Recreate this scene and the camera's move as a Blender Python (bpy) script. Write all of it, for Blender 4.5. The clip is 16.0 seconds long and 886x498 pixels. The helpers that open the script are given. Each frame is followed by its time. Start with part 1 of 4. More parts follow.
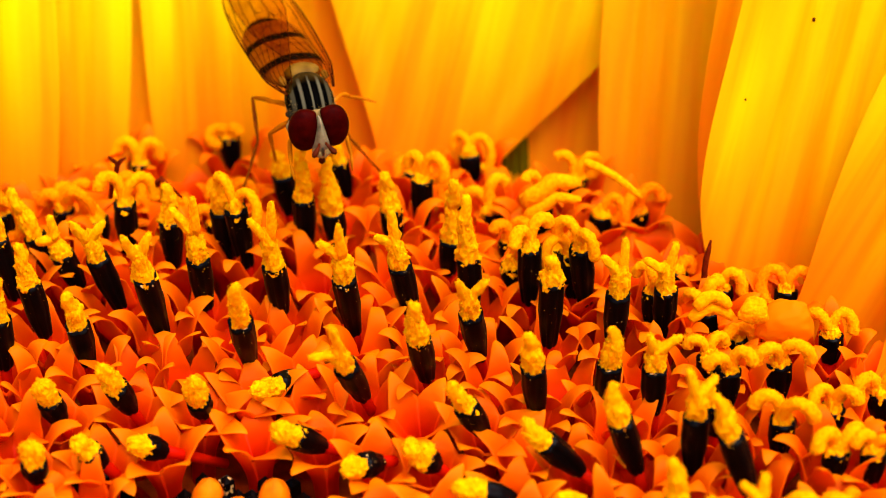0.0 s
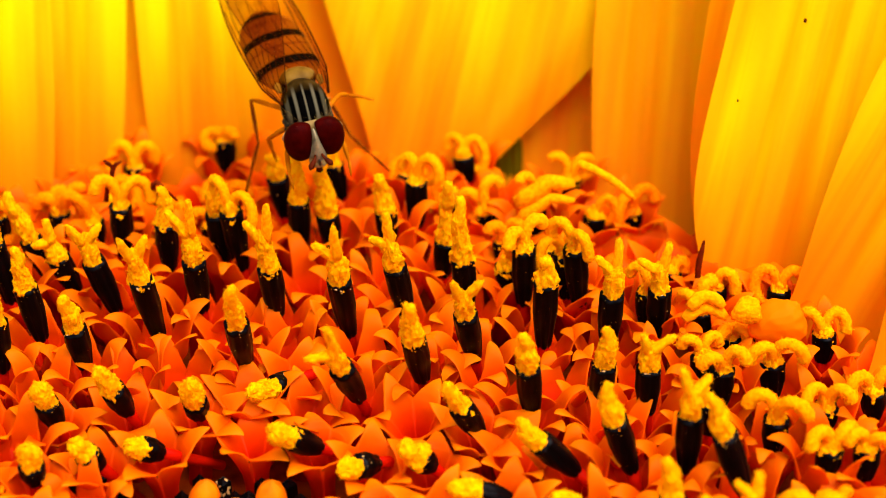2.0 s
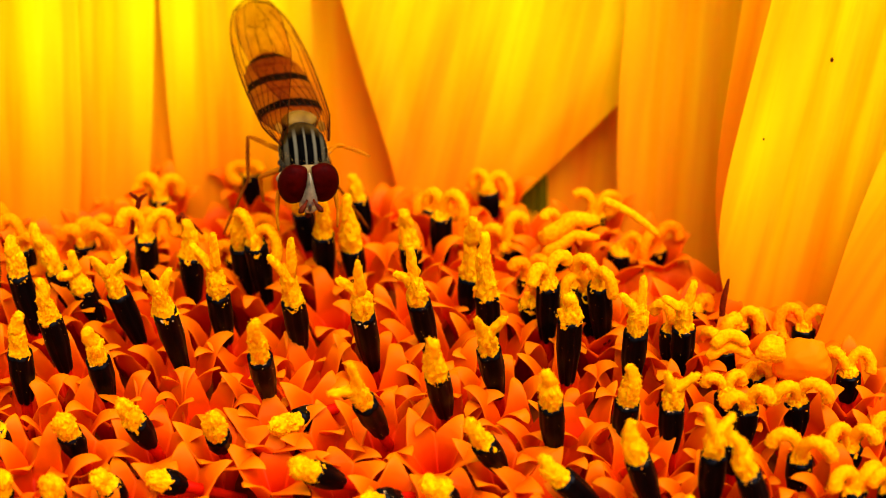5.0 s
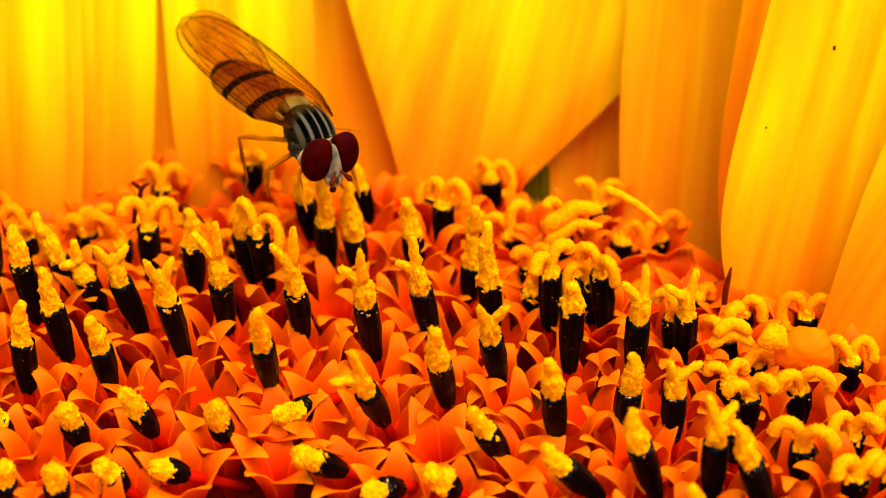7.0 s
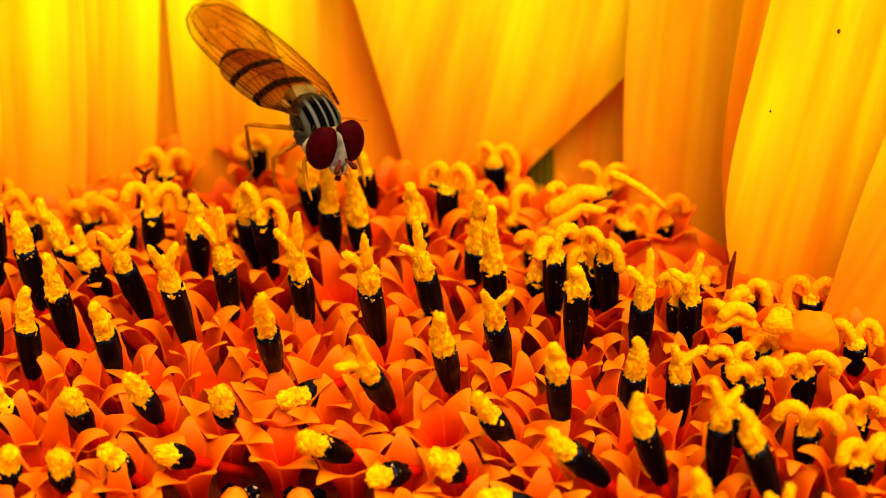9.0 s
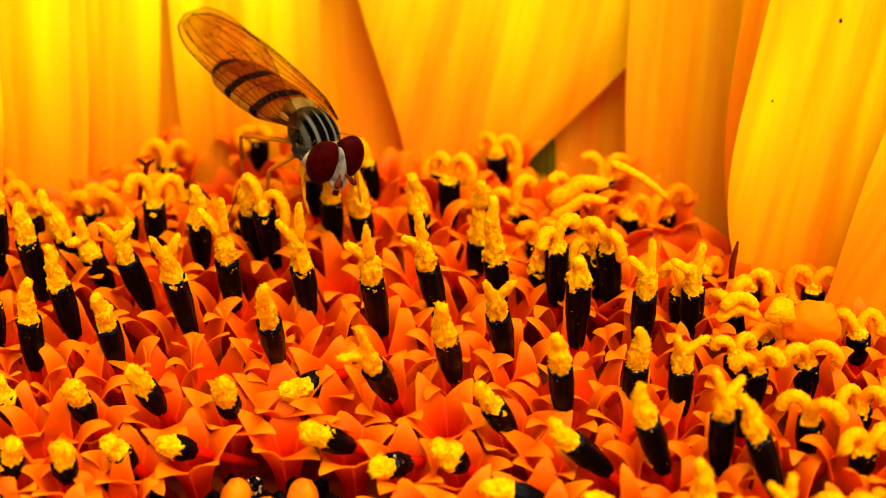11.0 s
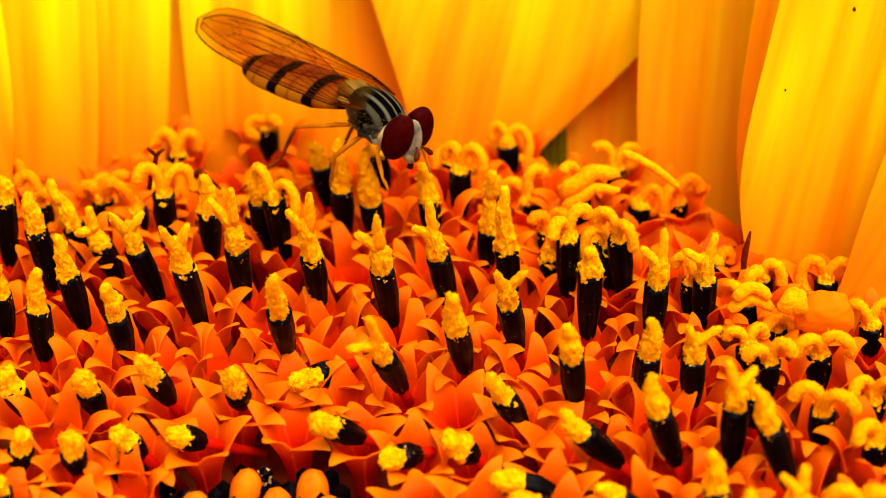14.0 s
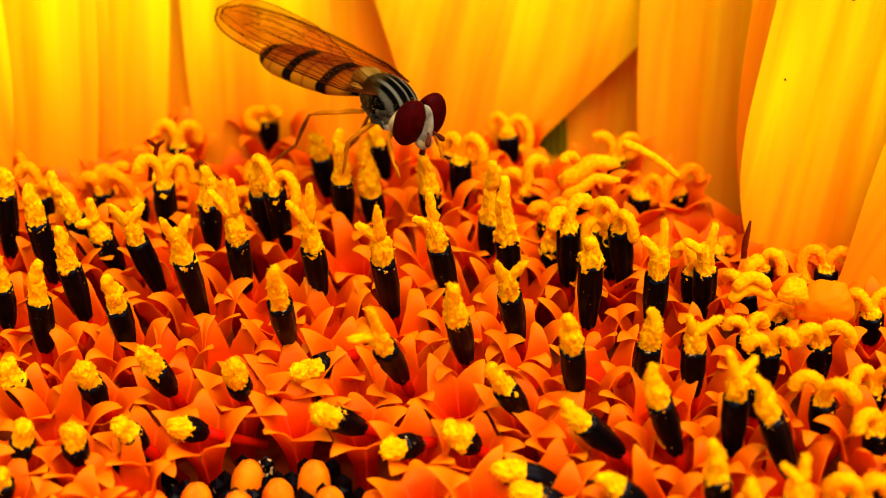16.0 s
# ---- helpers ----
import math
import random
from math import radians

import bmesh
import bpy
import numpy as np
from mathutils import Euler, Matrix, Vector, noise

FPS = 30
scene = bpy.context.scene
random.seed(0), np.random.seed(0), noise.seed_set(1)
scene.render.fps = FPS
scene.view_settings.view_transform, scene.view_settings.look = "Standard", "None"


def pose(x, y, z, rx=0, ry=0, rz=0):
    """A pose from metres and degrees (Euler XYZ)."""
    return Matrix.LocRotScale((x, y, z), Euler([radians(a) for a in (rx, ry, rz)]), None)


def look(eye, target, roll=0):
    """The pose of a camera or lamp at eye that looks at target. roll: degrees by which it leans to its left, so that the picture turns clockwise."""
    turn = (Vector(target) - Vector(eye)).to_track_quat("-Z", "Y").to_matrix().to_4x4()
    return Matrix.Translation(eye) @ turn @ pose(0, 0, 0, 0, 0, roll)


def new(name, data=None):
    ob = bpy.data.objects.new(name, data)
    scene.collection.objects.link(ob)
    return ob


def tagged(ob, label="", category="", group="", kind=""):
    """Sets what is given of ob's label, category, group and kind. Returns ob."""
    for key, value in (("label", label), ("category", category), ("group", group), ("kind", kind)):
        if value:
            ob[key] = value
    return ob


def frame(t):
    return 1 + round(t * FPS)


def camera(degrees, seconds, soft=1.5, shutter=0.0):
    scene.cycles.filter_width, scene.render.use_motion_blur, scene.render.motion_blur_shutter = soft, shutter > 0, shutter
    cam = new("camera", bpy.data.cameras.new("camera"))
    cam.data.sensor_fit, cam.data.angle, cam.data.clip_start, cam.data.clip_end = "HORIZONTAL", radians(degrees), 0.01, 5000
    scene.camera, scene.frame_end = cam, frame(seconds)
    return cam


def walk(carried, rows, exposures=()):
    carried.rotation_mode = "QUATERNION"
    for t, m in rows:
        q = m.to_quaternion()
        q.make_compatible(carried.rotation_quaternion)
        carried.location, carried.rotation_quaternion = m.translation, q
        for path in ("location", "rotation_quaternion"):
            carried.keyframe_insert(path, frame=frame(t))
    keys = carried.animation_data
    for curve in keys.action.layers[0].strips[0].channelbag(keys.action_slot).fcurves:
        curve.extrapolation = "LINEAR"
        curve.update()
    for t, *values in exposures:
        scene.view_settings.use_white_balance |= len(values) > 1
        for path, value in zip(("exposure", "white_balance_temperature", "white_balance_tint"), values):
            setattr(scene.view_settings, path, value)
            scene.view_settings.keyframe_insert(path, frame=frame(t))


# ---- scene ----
# Camera: a hand-held close-up lens that sways over a sunflower's disc.
cam = camera(26, 16.0, soft=0.8)
# path: begin
PATH = [
    (0.0, (0.005500, -0.049134, 0.046429), (0.005528, 0.016767, 0.001074), 0.124),
    (0.5, (0.005500, -0.049010, 0.046346), (0.005476, 0.016832, 0.000907), 0.049),
    (1.0, (0.005500, -0.049096, 0.046404), (0.005536, 0.017005, 0.001341), 0.063),
    (1.5, (0.005500, -0.049110, 0.046413), (0.005500, 0.017213, 0.001678), 0.000),
    (2.0, (0.005500, -0.049424, 0.046625), (0.005753, 0.016515, 0.001325), -0.051),
    (2.5, (0.005500, -0.049534, 0.046699), (0.005685, 0.016302, 0.001251), 0.033),
    (3.0, (0.005500, -0.049280, 0.046527), (0.005312, 0.017173, 0.001986), 0.113),
    (3.5, (0.005500, -0.049228, 0.046493), (0.004965, 0.017561, 0.002459), 0.239),
    (4.0, (0.005500, -0.049399, 0.046608), (0.004882, 0.017377, 0.002556), 0.131),
    (6.5, (0.005500, -0.049452, 0.046643), (0.004634, 0.017269, 0.002512), 0.028),
    (7.0, (0.005500, -0.049426, 0.046626), (0.004646, 0.017076, 0.002166), -0.053),
    (7.5, (0.005500, -0.049378, 0.046594), (0.004560, 0.017075, 0.002062), -0.142),
    (8.0, (0.005500, -0.049169, 0.046452), (0.004240, 0.017273, 0.001911), -0.159),
    (8.5, (0.005500, -0.049325, 0.046558), (0.004402, 0.016789, 0.001528), -0.222),
    (9.0, (0.005500, -0.049381, 0.046596), (0.004474, 0.016763, 0.001608), -0.294),
    (11.5, (0.005500, -0.049312, 0.046549), (0.004258, 0.016583, 0.001201), -0.584),
    (12.0, (0.005500, -0.049036, 0.046363), (0.003929, 0.016920, 0.001117), -0.535),
    (12.5, (0.005500, -0.049249, 0.046506), (0.004007, 0.016553, 0.001032), -0.575),
    (13.0, (0.005500, -0.049326, 0.046559), (0.004075, 0.016340, 0.000888), -0.633),
    (13.5, (0.005500, -0.049263, 0.046516), (0.004105, 0.016221, 0.000582), -0.775),
    (14.0, (0.005500, -0.049054, 0.046375), (0.003936, 0.016622, 0.000721), -0.676),
    (14.5, (0.005500, -0.049164, 0.046449), (0.003950, 0.016395, 0.000627), -0.739),
    (15.0, (0.005500, -0.049360, 0.046581), (0.004068, 0.016128, 0.000654), -0.737),
    (15.5, (0.005500, -0.049175, 0.046457), (0.003964, 0.016221, 0.000401), -0.796),
    (16.0, (0.005500, -0.049107, 0.046411), (0.003919, 0.016341, 0.000433), -0.857),
]
# path: end
cam.data.dof.use_dof = True
cam.data.dof.focus_distance, cam.data.dof.aperture_fstop = 0.0747, 57
walk(cam, [(t, look(eye, target, roll)) for t, eye, target, roll in PATH])

# Light: a bright, thinly clouded sky with a soft high sun.
world = bpy.data.worlds.new("sky")
scene.world = world
world.use_nodes = True
wn, wl = world.node_tree.nodes, world.node_tree.links
sky = wn.new("ShaderNodeTexSky")
sky.sky_type, sky.sun_disc = "NISHITA", False
sky.sun_elevation, sky.sun_rotation = radians(70), radians(135)
wl.new(sky.outputs["Color"], wn["Background"].inputs["Color"])
wn["Background"].inputs["Strength"].default_value = 0.15
sun = new("sun", bpy.data.lights.new("sun", "SUN"))
sun.data.energy, sun.data.angle, sun.data.color = 2.8, radians(58), (1.0, 0.95, 0.86)
sun.matrix_world = look((0.25, -0.25, 1.1), (0, 0, 0))
scene.view_settings.exposure = 1.14

MM = 0.001
rng = random.Random(7)


# ---- materials ----
def material(name, colour, rough=0.5, metal=0.0):
    m = bpy.data.materials.new(name)
    m.use_nodes = True
    b = m.node_tree.nodes["Principled BSDF"]
    b.inputs["Base Color"].default_value = (*colour, 1)
    b.inputs["Roughness"].default_value = rough
    b.inputs["Metallic"].default_value = metal
    return m, m.node_tree.nodes, m.node_tree.links, b


def add_noise(nodes, links, scale, detail=3.0, stretch=(1, 1, 1), coords="Object"):
    tc, mp, nz = nodes.new("ShaderNodeTexCoord"), nodes.new("ShaderNodeMapping"), nodes.new("ShaderNodeTexNoise")
    mp.inputs["Scale"].default_value = stretch
    nz.inputs["Scale"].default_value, nz.inputs["Detail"].default_value = scale, detail
    links.new(tc.outputs[coords], mp.inputs["Vector"])
    links.new(mp.outputs["Vector"], nz.inputs["Vector"])
    return nz.outputs["Fac"]


def add_ramp(nodes, links, fac, stops):
    r = nodes.new("ShaderNodeValToRGB")
    while len(r.color_ramp.elements) < len(stops):
        r.color_ramp.elements.new(0.5)
    for e, (p, c) in zip(r.color_ramp.elements, stops):
        e.position, e.color = p, (*c, 1)
    links.new(fac, r.inputs["Fac"])
    return r.outputs["Color"]


def add_mix(nodes, links, fac, a, b, kind="MIX"):
    x = nodes.new("ShaderNodeMix")
    x.data_type, x.blend_type = "RGBA", kind
    for sock, val in ((x.inputs[0], fac), (x.inputs[6], a), (x.inputs[7], b)):
        if isinstance(val, bpy.types.NodeSocket):
            links.new(val, sock)
        elif isinstance(val, tuple):
            sock.default_value = (*val, 1)
        else:
            sock.default_value = val
    return x.outputs[2]


def add_bump(nodes, links, height, bsdf, strength, distance):
    b = nodes.new("ShaderNodeBump")
    b.inputs["Strength"].default_value, b.inputs["Distance"].default_value = strength, distance
    links.new(height, b.inputs["Height"])
    links.new(b.outputs["Normal"], bsdf.inputs["Normal"])
    return b.outputs["Normal"]


def add_glow_through(m, nodes, links, bsdf, colour, share, normal=None):
    """Thin plant tissue: part of the light passes through and comes out on the far side."""
    tr, ms = nodes.new("ShaderNodeBsdfTranslucent"), nodes.new("ShaderNodeMixShader")
    ms.inputs["Fac"].default_value = share
    if isinstance(colour, tuple):
        tr.inputs["Color"].default_value = (*colour, 1)
    else:
        links.new(colour, tr.inputs["Color"])
    if normal:
        links.new(normal, tr.inputs["Normal"])
    links.new(bsdf.outputs["BSDF"], ms.inputs[1])
    links.new(tr.outputs["BSDF"], ms.inputs[2])
    links.new(ms.outputs["Shader"], nodes["Material Output"].inputs["Surface"])


def petal_material(name, yellow, orange, reach):
    """Ray petal: orange at its foot, yellow further out, with fine veins along its length. UV is in centimetres."""
    m, n, l, b = material(name, yellow, 0.55)
    tc, sep = n.new("ShaderNodeTexCoord"), n.new("ShaderNodeSeparateXYZ")
    l.new(tc.outputs["UV"], sep.inputs["Vector"])
    mr = n.new("ShaderNodeMapRange")
    mr.inputs["From Max"].default_value = reach
    mr.interpolation_type = "SMOOTHSTEP"
    l.new(sep.outputs["Y"], mr.inputs["Value"])
    veins = add_noise(n, l, 5.0, 4.0, (2.2, 0.12, 1), "UV")
    broad = add_noise(n, l, 2.2, 2.0, (2.6, 0.2, 1), "UV")
    base = add_mix(n, l, mr.outputs["Result"], orange, yellow)
    streak = add_ramp(n, l, veins, [(0.36, (0.95, 0.8, 0.6)), (0.52, (1, 1, 1))])
    wide = add_ramp(n, l, broad, [(0.36, (0.96, 0.68, 0.5)), (0.62, (1, 1, 1))])
    col = add_mix(n, l, 1.0, add_mix(n, l, 1.0, base, streak, "MULTIPLY"), wide, "MULTIPLY")
    l.new(col, b.inputs["Base Color"])
    b.inputs["Specular IOR Level"].default_value = 0.03
    nm = add_bump(n, l, veins, b, 0.3, 0.00012)
    add_glow_through(m, n, l, b, col, 0.52, nm)
    return m


PETAL = petal_material("petal_yellow", (0.98, 0.79, 0.0), (0.95, 0.31, 0.0), 1.02)
# Copy for the rear row: shade of the front petals put in as orange.
PETAL_SHADED = petal_material("petal_shaded", (0.97, 0.56, 0.0), (0.95, 0.32, 0.0), 1.3)


def corolla_material():
    m, n, l, b = material("corolla_orange", (0.9, 0.2, 0.01), 0.45)
    tc, sep, info = n.new("ShaderNodeTexCoord"), n.new("ShaderNodeSeparateXYZ"), n.new("ShaderNodeObjectInfo")
    l.new(tc.outputs["UV"], sep.inputs["Vector"])
    grain = add_noise(n, l, 1500.0, 3.0)
    # Redder towards the tube: shade inside the bowl is put into the colour.
    lobe = add_ramp(n, l, sep.outputs["Y"], [(0.0, (0.66, 0.008, 0.0)), (0.28, (0.78, 0.014, 0.0)), (0.5, (0.9, 0.052, 0.0)), (0.74, (0.95, 0.125, 0.0)), (1.0, (0.98, 0.25, 0.0))])
    tint = add_ramp(n, l, info.outputs["Random"], [(0.0, (0.92, 0.8, 0.8)), (1.0, (1, 1.0, 1))])
    col = add_mix(n, l, 1.0, lobe, tint, "MULTIPLY")
    mot = add_ramp(n, l, grain, [(0.3, (0.93, 0.84, 0.8)), (0.7, (1, 1, 1))])
    col = add_mix(n, l, 1.0, col, mot, "MULTIPLY")
    l.new(col, b.inputs["Base Color"])
    b.inputs["Specular IOR Level"].default_value = 0.03
    nm = add_bump(n, l, grain, b, 0.12, 0.00005)
    add_glow_through(m, n, l, b, col, 0.36, nm)
    return m


COROLLA = corolla_material()


def grained(name, dark, light, scale, rough, bump, stretch=(1, 1, 1), spec=0.4):
    m, n, l, b = material(name, light, rough)
    f = add_noise(n, l, scale, 4.0, stretch)
    l.new(add_ramp(n, l, f, [(0.32, dark), (0.68, light)]), b.inputs["Base Color"])
    b.inputs["Specular IOR Level"].default_value = spec
    add_bump(n, l, f, b, 0.6, bump)
    return m


POLLEN_MAT = grained("pollen_yellow", (0.9, 0.21, 0.0), (0.98, 0.43, 0.0), 5200, 0.95, 0.0001, spec=0.01)
# Copy of the style colour for rim florets, with their shade mixed in.
STYLE_SHADED = grained("style_shaded", (0.88, 0.14, 0.0), (0.95, 0.25, 0.0), 6500, 0.95, 0.0001, spec=0.01)
STYLE_MAT = grained("style_yellow", (0.93, 0.2, 0.0), (0.97, 0.33, 0.0), 6500, 0.95, 0.0001, spec=0.01)


def anther_material():
    """Nearly black, finely ribbed, dusted with single grains of pollen."""
    m, n, l, b = material("anther_black", (0.003, 0.002, 0.002), 0.35)
    f = add_noise(n, l, 900, 3.0, (2.5, 2.5, 0.25))
    dust = add_noise(n, l, 5200, 1.0)
    sparse = add_noise(n, l, 900, 1.0)
    mul = n.new("ShaderNodeMath")
    mul.operation = "MULTIPLY"
    l.new(dust, mul.inputs[0])
    l.new(sparse, mul.inputs[1])
    grains = add_ramp(n, l, mul.outputs[0], [(0.40, (0, 0, 0)), (0.43, (1, 1, 1))])
    dark = add_ramp(n, l, f, [(0.35, (0.0006, 0.0004, 0.0004)), (0.7, (0.003, 0.0009, 0.0007))])
    l.new(add_mix(n, l, grains, dark, (0.7, 0.35, 0.1)), b.inputs["Base Color"])
    b.inputs["Specular IOR Level"].default_value = 0.055
    add_bump(n, l, f, b, 0.6, 0.00008)
    return m


ANTHER = anther_material()
GRAIN_MAT = grained("pollen_grain_pale", (0.75, 0.3, 0.02), (0.9, 0.5, 0.12), 5200, 0.8, 0.00002, spec=0.05)
BUD_MAT = grained("bud_orange", (0.7, 0.05, 0.0), (0.92, 0.17, 0.0), 900, 0.6, 0.0001, spec=0.04)
RECEPTACLE = grained("receptacle_dark", (0.12, 0.012, 0.0), (0.4, 0.05, 0.0), 900, 0.9, 0.0002, spec=0.05)
GREEN = grained("plant_green", (0.05, 0.09, 0.02), (0.09, 0.15, 0.03), 300, 0.6, 0.0002)

WITHERED = grained("withered_brown", (0.05, 0.003, 0.0), (0.22, 0.018, 0.001), 1500, 0.8, 0.0001, spec=0.02)
OLIVE = grained("bract_olive", (0.075, 0.045, 0.0), (0.13, 0.085, 0.0), 300, 0.7, 0.0002, spec=0.02)
SOIL = grained("soil", (0.05, 0.07, 0.025), (0.1, 0.1, 0.05), 6, 0.95, 0.02)


# ---- mesh helpers ----
def make_mesh(name, verts, faces, mats, uvs=None, smooth=True, slots=None):
    me = bpy.data.meshes.new(name)
    me.from_pydata([tuple(v) for v in verts], [], faces)
    for m in mats:
        me.materials.append(m)
    if uvs is not None:
        layer = me.uv_layers.new(name="UVMap")
        idx = np.empty(len(me.loops), dtype=np.int32)
        me.loops.foreach_get("vertex_index", idx)
        layer.data.foreach_set("uv", np.asarray(uvs, dtype=np.float32)[idx].ravel())
    if smooth:
        me.polygons.foreach_set("use_smooth", [True] * len(me.polygons))
    if slots is not None:
        me.polygons.foreach_set("material_index", slots)
    me.update()
    return me


def part(name, mesh, parent, label="", at=None):
    ob = new(name, mesh)
    ob.parent = parent
    if at is not None:
        ob.matrix_basis = at
    return tagged(ob, label) if label else ob


def grid_faces(nu, nv, wrap=False, off=0):
    """Faces of nv rows by nu columns of vertices."""
    fs = []
    for j in range(nv - 1):
        for i in range(nu if wrap else nu - 1):
            k = (i + 1) % nu
            fs.append((off + j * nu + i, off + j * nu + k, off + (j + 1) * nu + k, off + (j + 1) * nu + i))
    return fs


def tube_mesh(name, points, radii, mat, sides=10, knob=0.0, seed=0, caps=True):
    """A round strand through points, with its own radius at each."""
    pts = [Vector(p) for p in points]
    verts, faces = [], []
    side = Vector((0.31, 0.2, 0.93))
    for i, p in enumerate(pts):
        d = (pts[min(i + 1, len(pts) - 1)] - pts[max(i - 1, 0)]).normalized()
        side = (side - d * side.dot(d)).normalized()
        up = d.cross(side)
        for k in range(sides):
            a = 2 * math.pi * k / sides
            r = radii[i]
            if knob:
                r *= 1 + knob * noise.noise(Vector((seed * 7.3 + k * 1.9, i * 1.3, seed)))
            verts.append(p + r * (math.cos(a) * side + math.sin(a) * up))
    faces = grid_faces(sides, len(pts), True)
    if caps:
        for row, flip in ((0, True), (len(pts) - 1, False)):
            c = len(verts)
            verts.append(pts[row])
            for k in range(sides):
                a, b = row * sides + k, row * sides + (k + 1) % sides
                faces.append((b, a, c) if flip else (a, b, c))
    return make_mesh(name, verts, faces, [mat])


# ---- the plant's large forms ----
sunflower = tagged(new("sunflower"), "open sunflower head with orange disc florets and yellow petals", "sunflower")


def receptacle_mesh():
    prof = [(0.0, -3.5), (6, -3.5), (14, -3.2), (21, -3.0), (25.2, -3.0), (26.6, -4.5), (25, -9), (15, -13), (5, -17), (3.5, -22)]
    verts, n = [], 64
    for r, z in prof:
        for k in range(n):
            a = 2 * math.pi * k / n
            rr = max(r, 0.02) * (1 + 0.015 * noise.noise(Vector((math.cos(a) * 3, math.sin(a) * 3, z))))
            verts.append((rr * math.cos(a) * MM, rr * math.sin(a) * MM, z * MM))
    return make_mesh("receptacle", verts, grid_faces(n, len(prof), True), [RECEPTACLE])


part("receptacle", receptacle_mesh(), sunflower, "dark red receptacle under the florets")
stem_pts = [(0.0, 0.03 * (i / 12) ** 2, -0.018 - 1.2 * i / 12) for i in range(13)]
part("stem", tube_mesh("stem", stem_pts, [0.0045 + 0.006 * i / 12 for i in range(13)], GREEN, 12, 0.1, 3), sunflower, "green stem")


def petal_mesh(name, length, foot, half, widen, cup, arch, ruffle, seed, mat, ridges=5, edge=0.0):
    """A petal that lies along +y from its foot, its face to +z; sizes in millimetres."""
    nu, nv, thick = 41, 60, 0.22
    verts, uvs = [], []
    for face in (1, -1):
        for j in range(nv):
            s = (length + 6) * (j / (nv - 1)) ** 1.4 - 6
            w = half - (half - foot) * math.exp(-((max(s, 0.0) / widen) ** 1.25))
            tip = max(0.0, (s - 0.62 * length) / (0.38 * length))
            w *= max(0.02, 1 - tip ** 2.2)
            for i in range(nu):
                u = 2 * i / (nu - 1) - 1
                x = w * u
                n1 = noise.noise(Vector((u * 1.7 + seed * 3.1, s * 0.05, seed)))
                rid = math.cos(u * ridges * math.pi + 1.4 * n1 + seed) * (0.1 + 0.1 * n1) * min(1, max(s, 0.0) / 5) * (1 - abs(u) ** 4)
                z = cup * w * u * u + arch * max(s, 0.0) ** 2 / length + rid
                z += ruffle * abs(u) ** 3 * math.sin(s * 0.22 + seed * 2.1 + (2 if u > 0 else 0))
                x += 0.03 * w * noise.noise(Vector((s * 0.12, seed * 5.0, u > 0))) * abs(u)
                verts.append((x * MM, s * MM, (z + face * thick * 0.5 * (1 - abs(u) ** 8)) * MM))
                uvs.append((x * 0.1 + seed * 1.37, s * 0.1))
    m = nu * nv
    faces = grid_faces(nu, nv) + [f[::-1] for f in grid_faces(nu, nv, off=m)]
    for j in range(nv - 1):
        for i in (0, nu - 1):
            a, b = j * nu + i, (j + 1) * nu + i
            faces.append((a, b, b + m, a + m) if i == 0 else (b, a, a + m, b + m))
    return make_mesh(name, verts, faces, [mat], uvs)


def add_petal(x, y, z, elev, swing, turn, length, foot, half, widen, cup, arch, ruffle, seed, mat, label, ridges=5):
    """A petal with its foot at x, y, z: elev is its rise, swing its lean sideways, turn its roll about its length."""
    m = pose(x * MM, y * MM, z * MM) @ pose(0, 0, 0, elev, 0, 0) @ pose(0, 0, 0, 0, 0, -swing) @ pose(0, 0, 0, 0, turn, 0)
    return part("petal", petal_mesh("petal", length, foot, half, widen, cup, arch, ruffle, seed, mat, ridges), sunflower, label, m)


def add_bract(a, elev, length, seed):
    m = pose(29.0 * MM * math.cos(a), 29.0 * MM * math.sin(a), -6.0 * MM, 0, 0, math.degrees(a) - 90) @ pose(0, 0, 0, elev, 0, 0)
    return part("bract", petal_mesh("bract", length, 4.0, 5.5, 5.0, 0.05, 0.05, 0.5, seed, GREEN), sunflower, "dark green bract behind the petals", m)


for k in range(13):
    add_bract(math.radians(-5 + k * 16), 36 + 4 * (k % 2), 24, 40 + k)

FRONT, BEHIND = "broad yellow ray petal with fine veins", "ray petal of the rear row, mostly toned orange for shade"
#         x      y     z    elev swing turn len foot half widen cup  arch ruffle
# petals: begin
PETALS = [
    (4.9, 25.4, -0.6, 58, 14, 0, 46, 2.4, 12.0, 11.0, 0.04, 0.10, 0.3, 1),
    (19.6, 15.2, -1.0, 62, 13, 4, 46, 2.8, 4.9, 2.6, 0.10, 0.06, 0.2, 2),
    (23.0, 12.6, -0.6, 64, 29, -6, 46, 3.6, 5.6, 6.0, 0.06, 0.08, 0.2, 3),
    (-14.0, 21.7, -0.8, 58, -2, 0, 46, 2.3, 2.8, 4.0, -0.05, 0.08, 0.2, 4),
    (-10.5, 23.4, -0.6, 58, 0.3, 0, 46, 1.7, 2.05, 4.0, -0.05, 0.08, 0.1, 5),
    (-4.4, 24.8, -0.8, 57, -3, 4, 46, 2.9, 3.5, 5.0, 0.04, 0.08, 0.2, 6),
    (-17.2, 19.6, -0.8, 60, -10, 0, 46, 2.2, 4.0, 5.0, 0.05, 0.08, 0.2, 7),
]
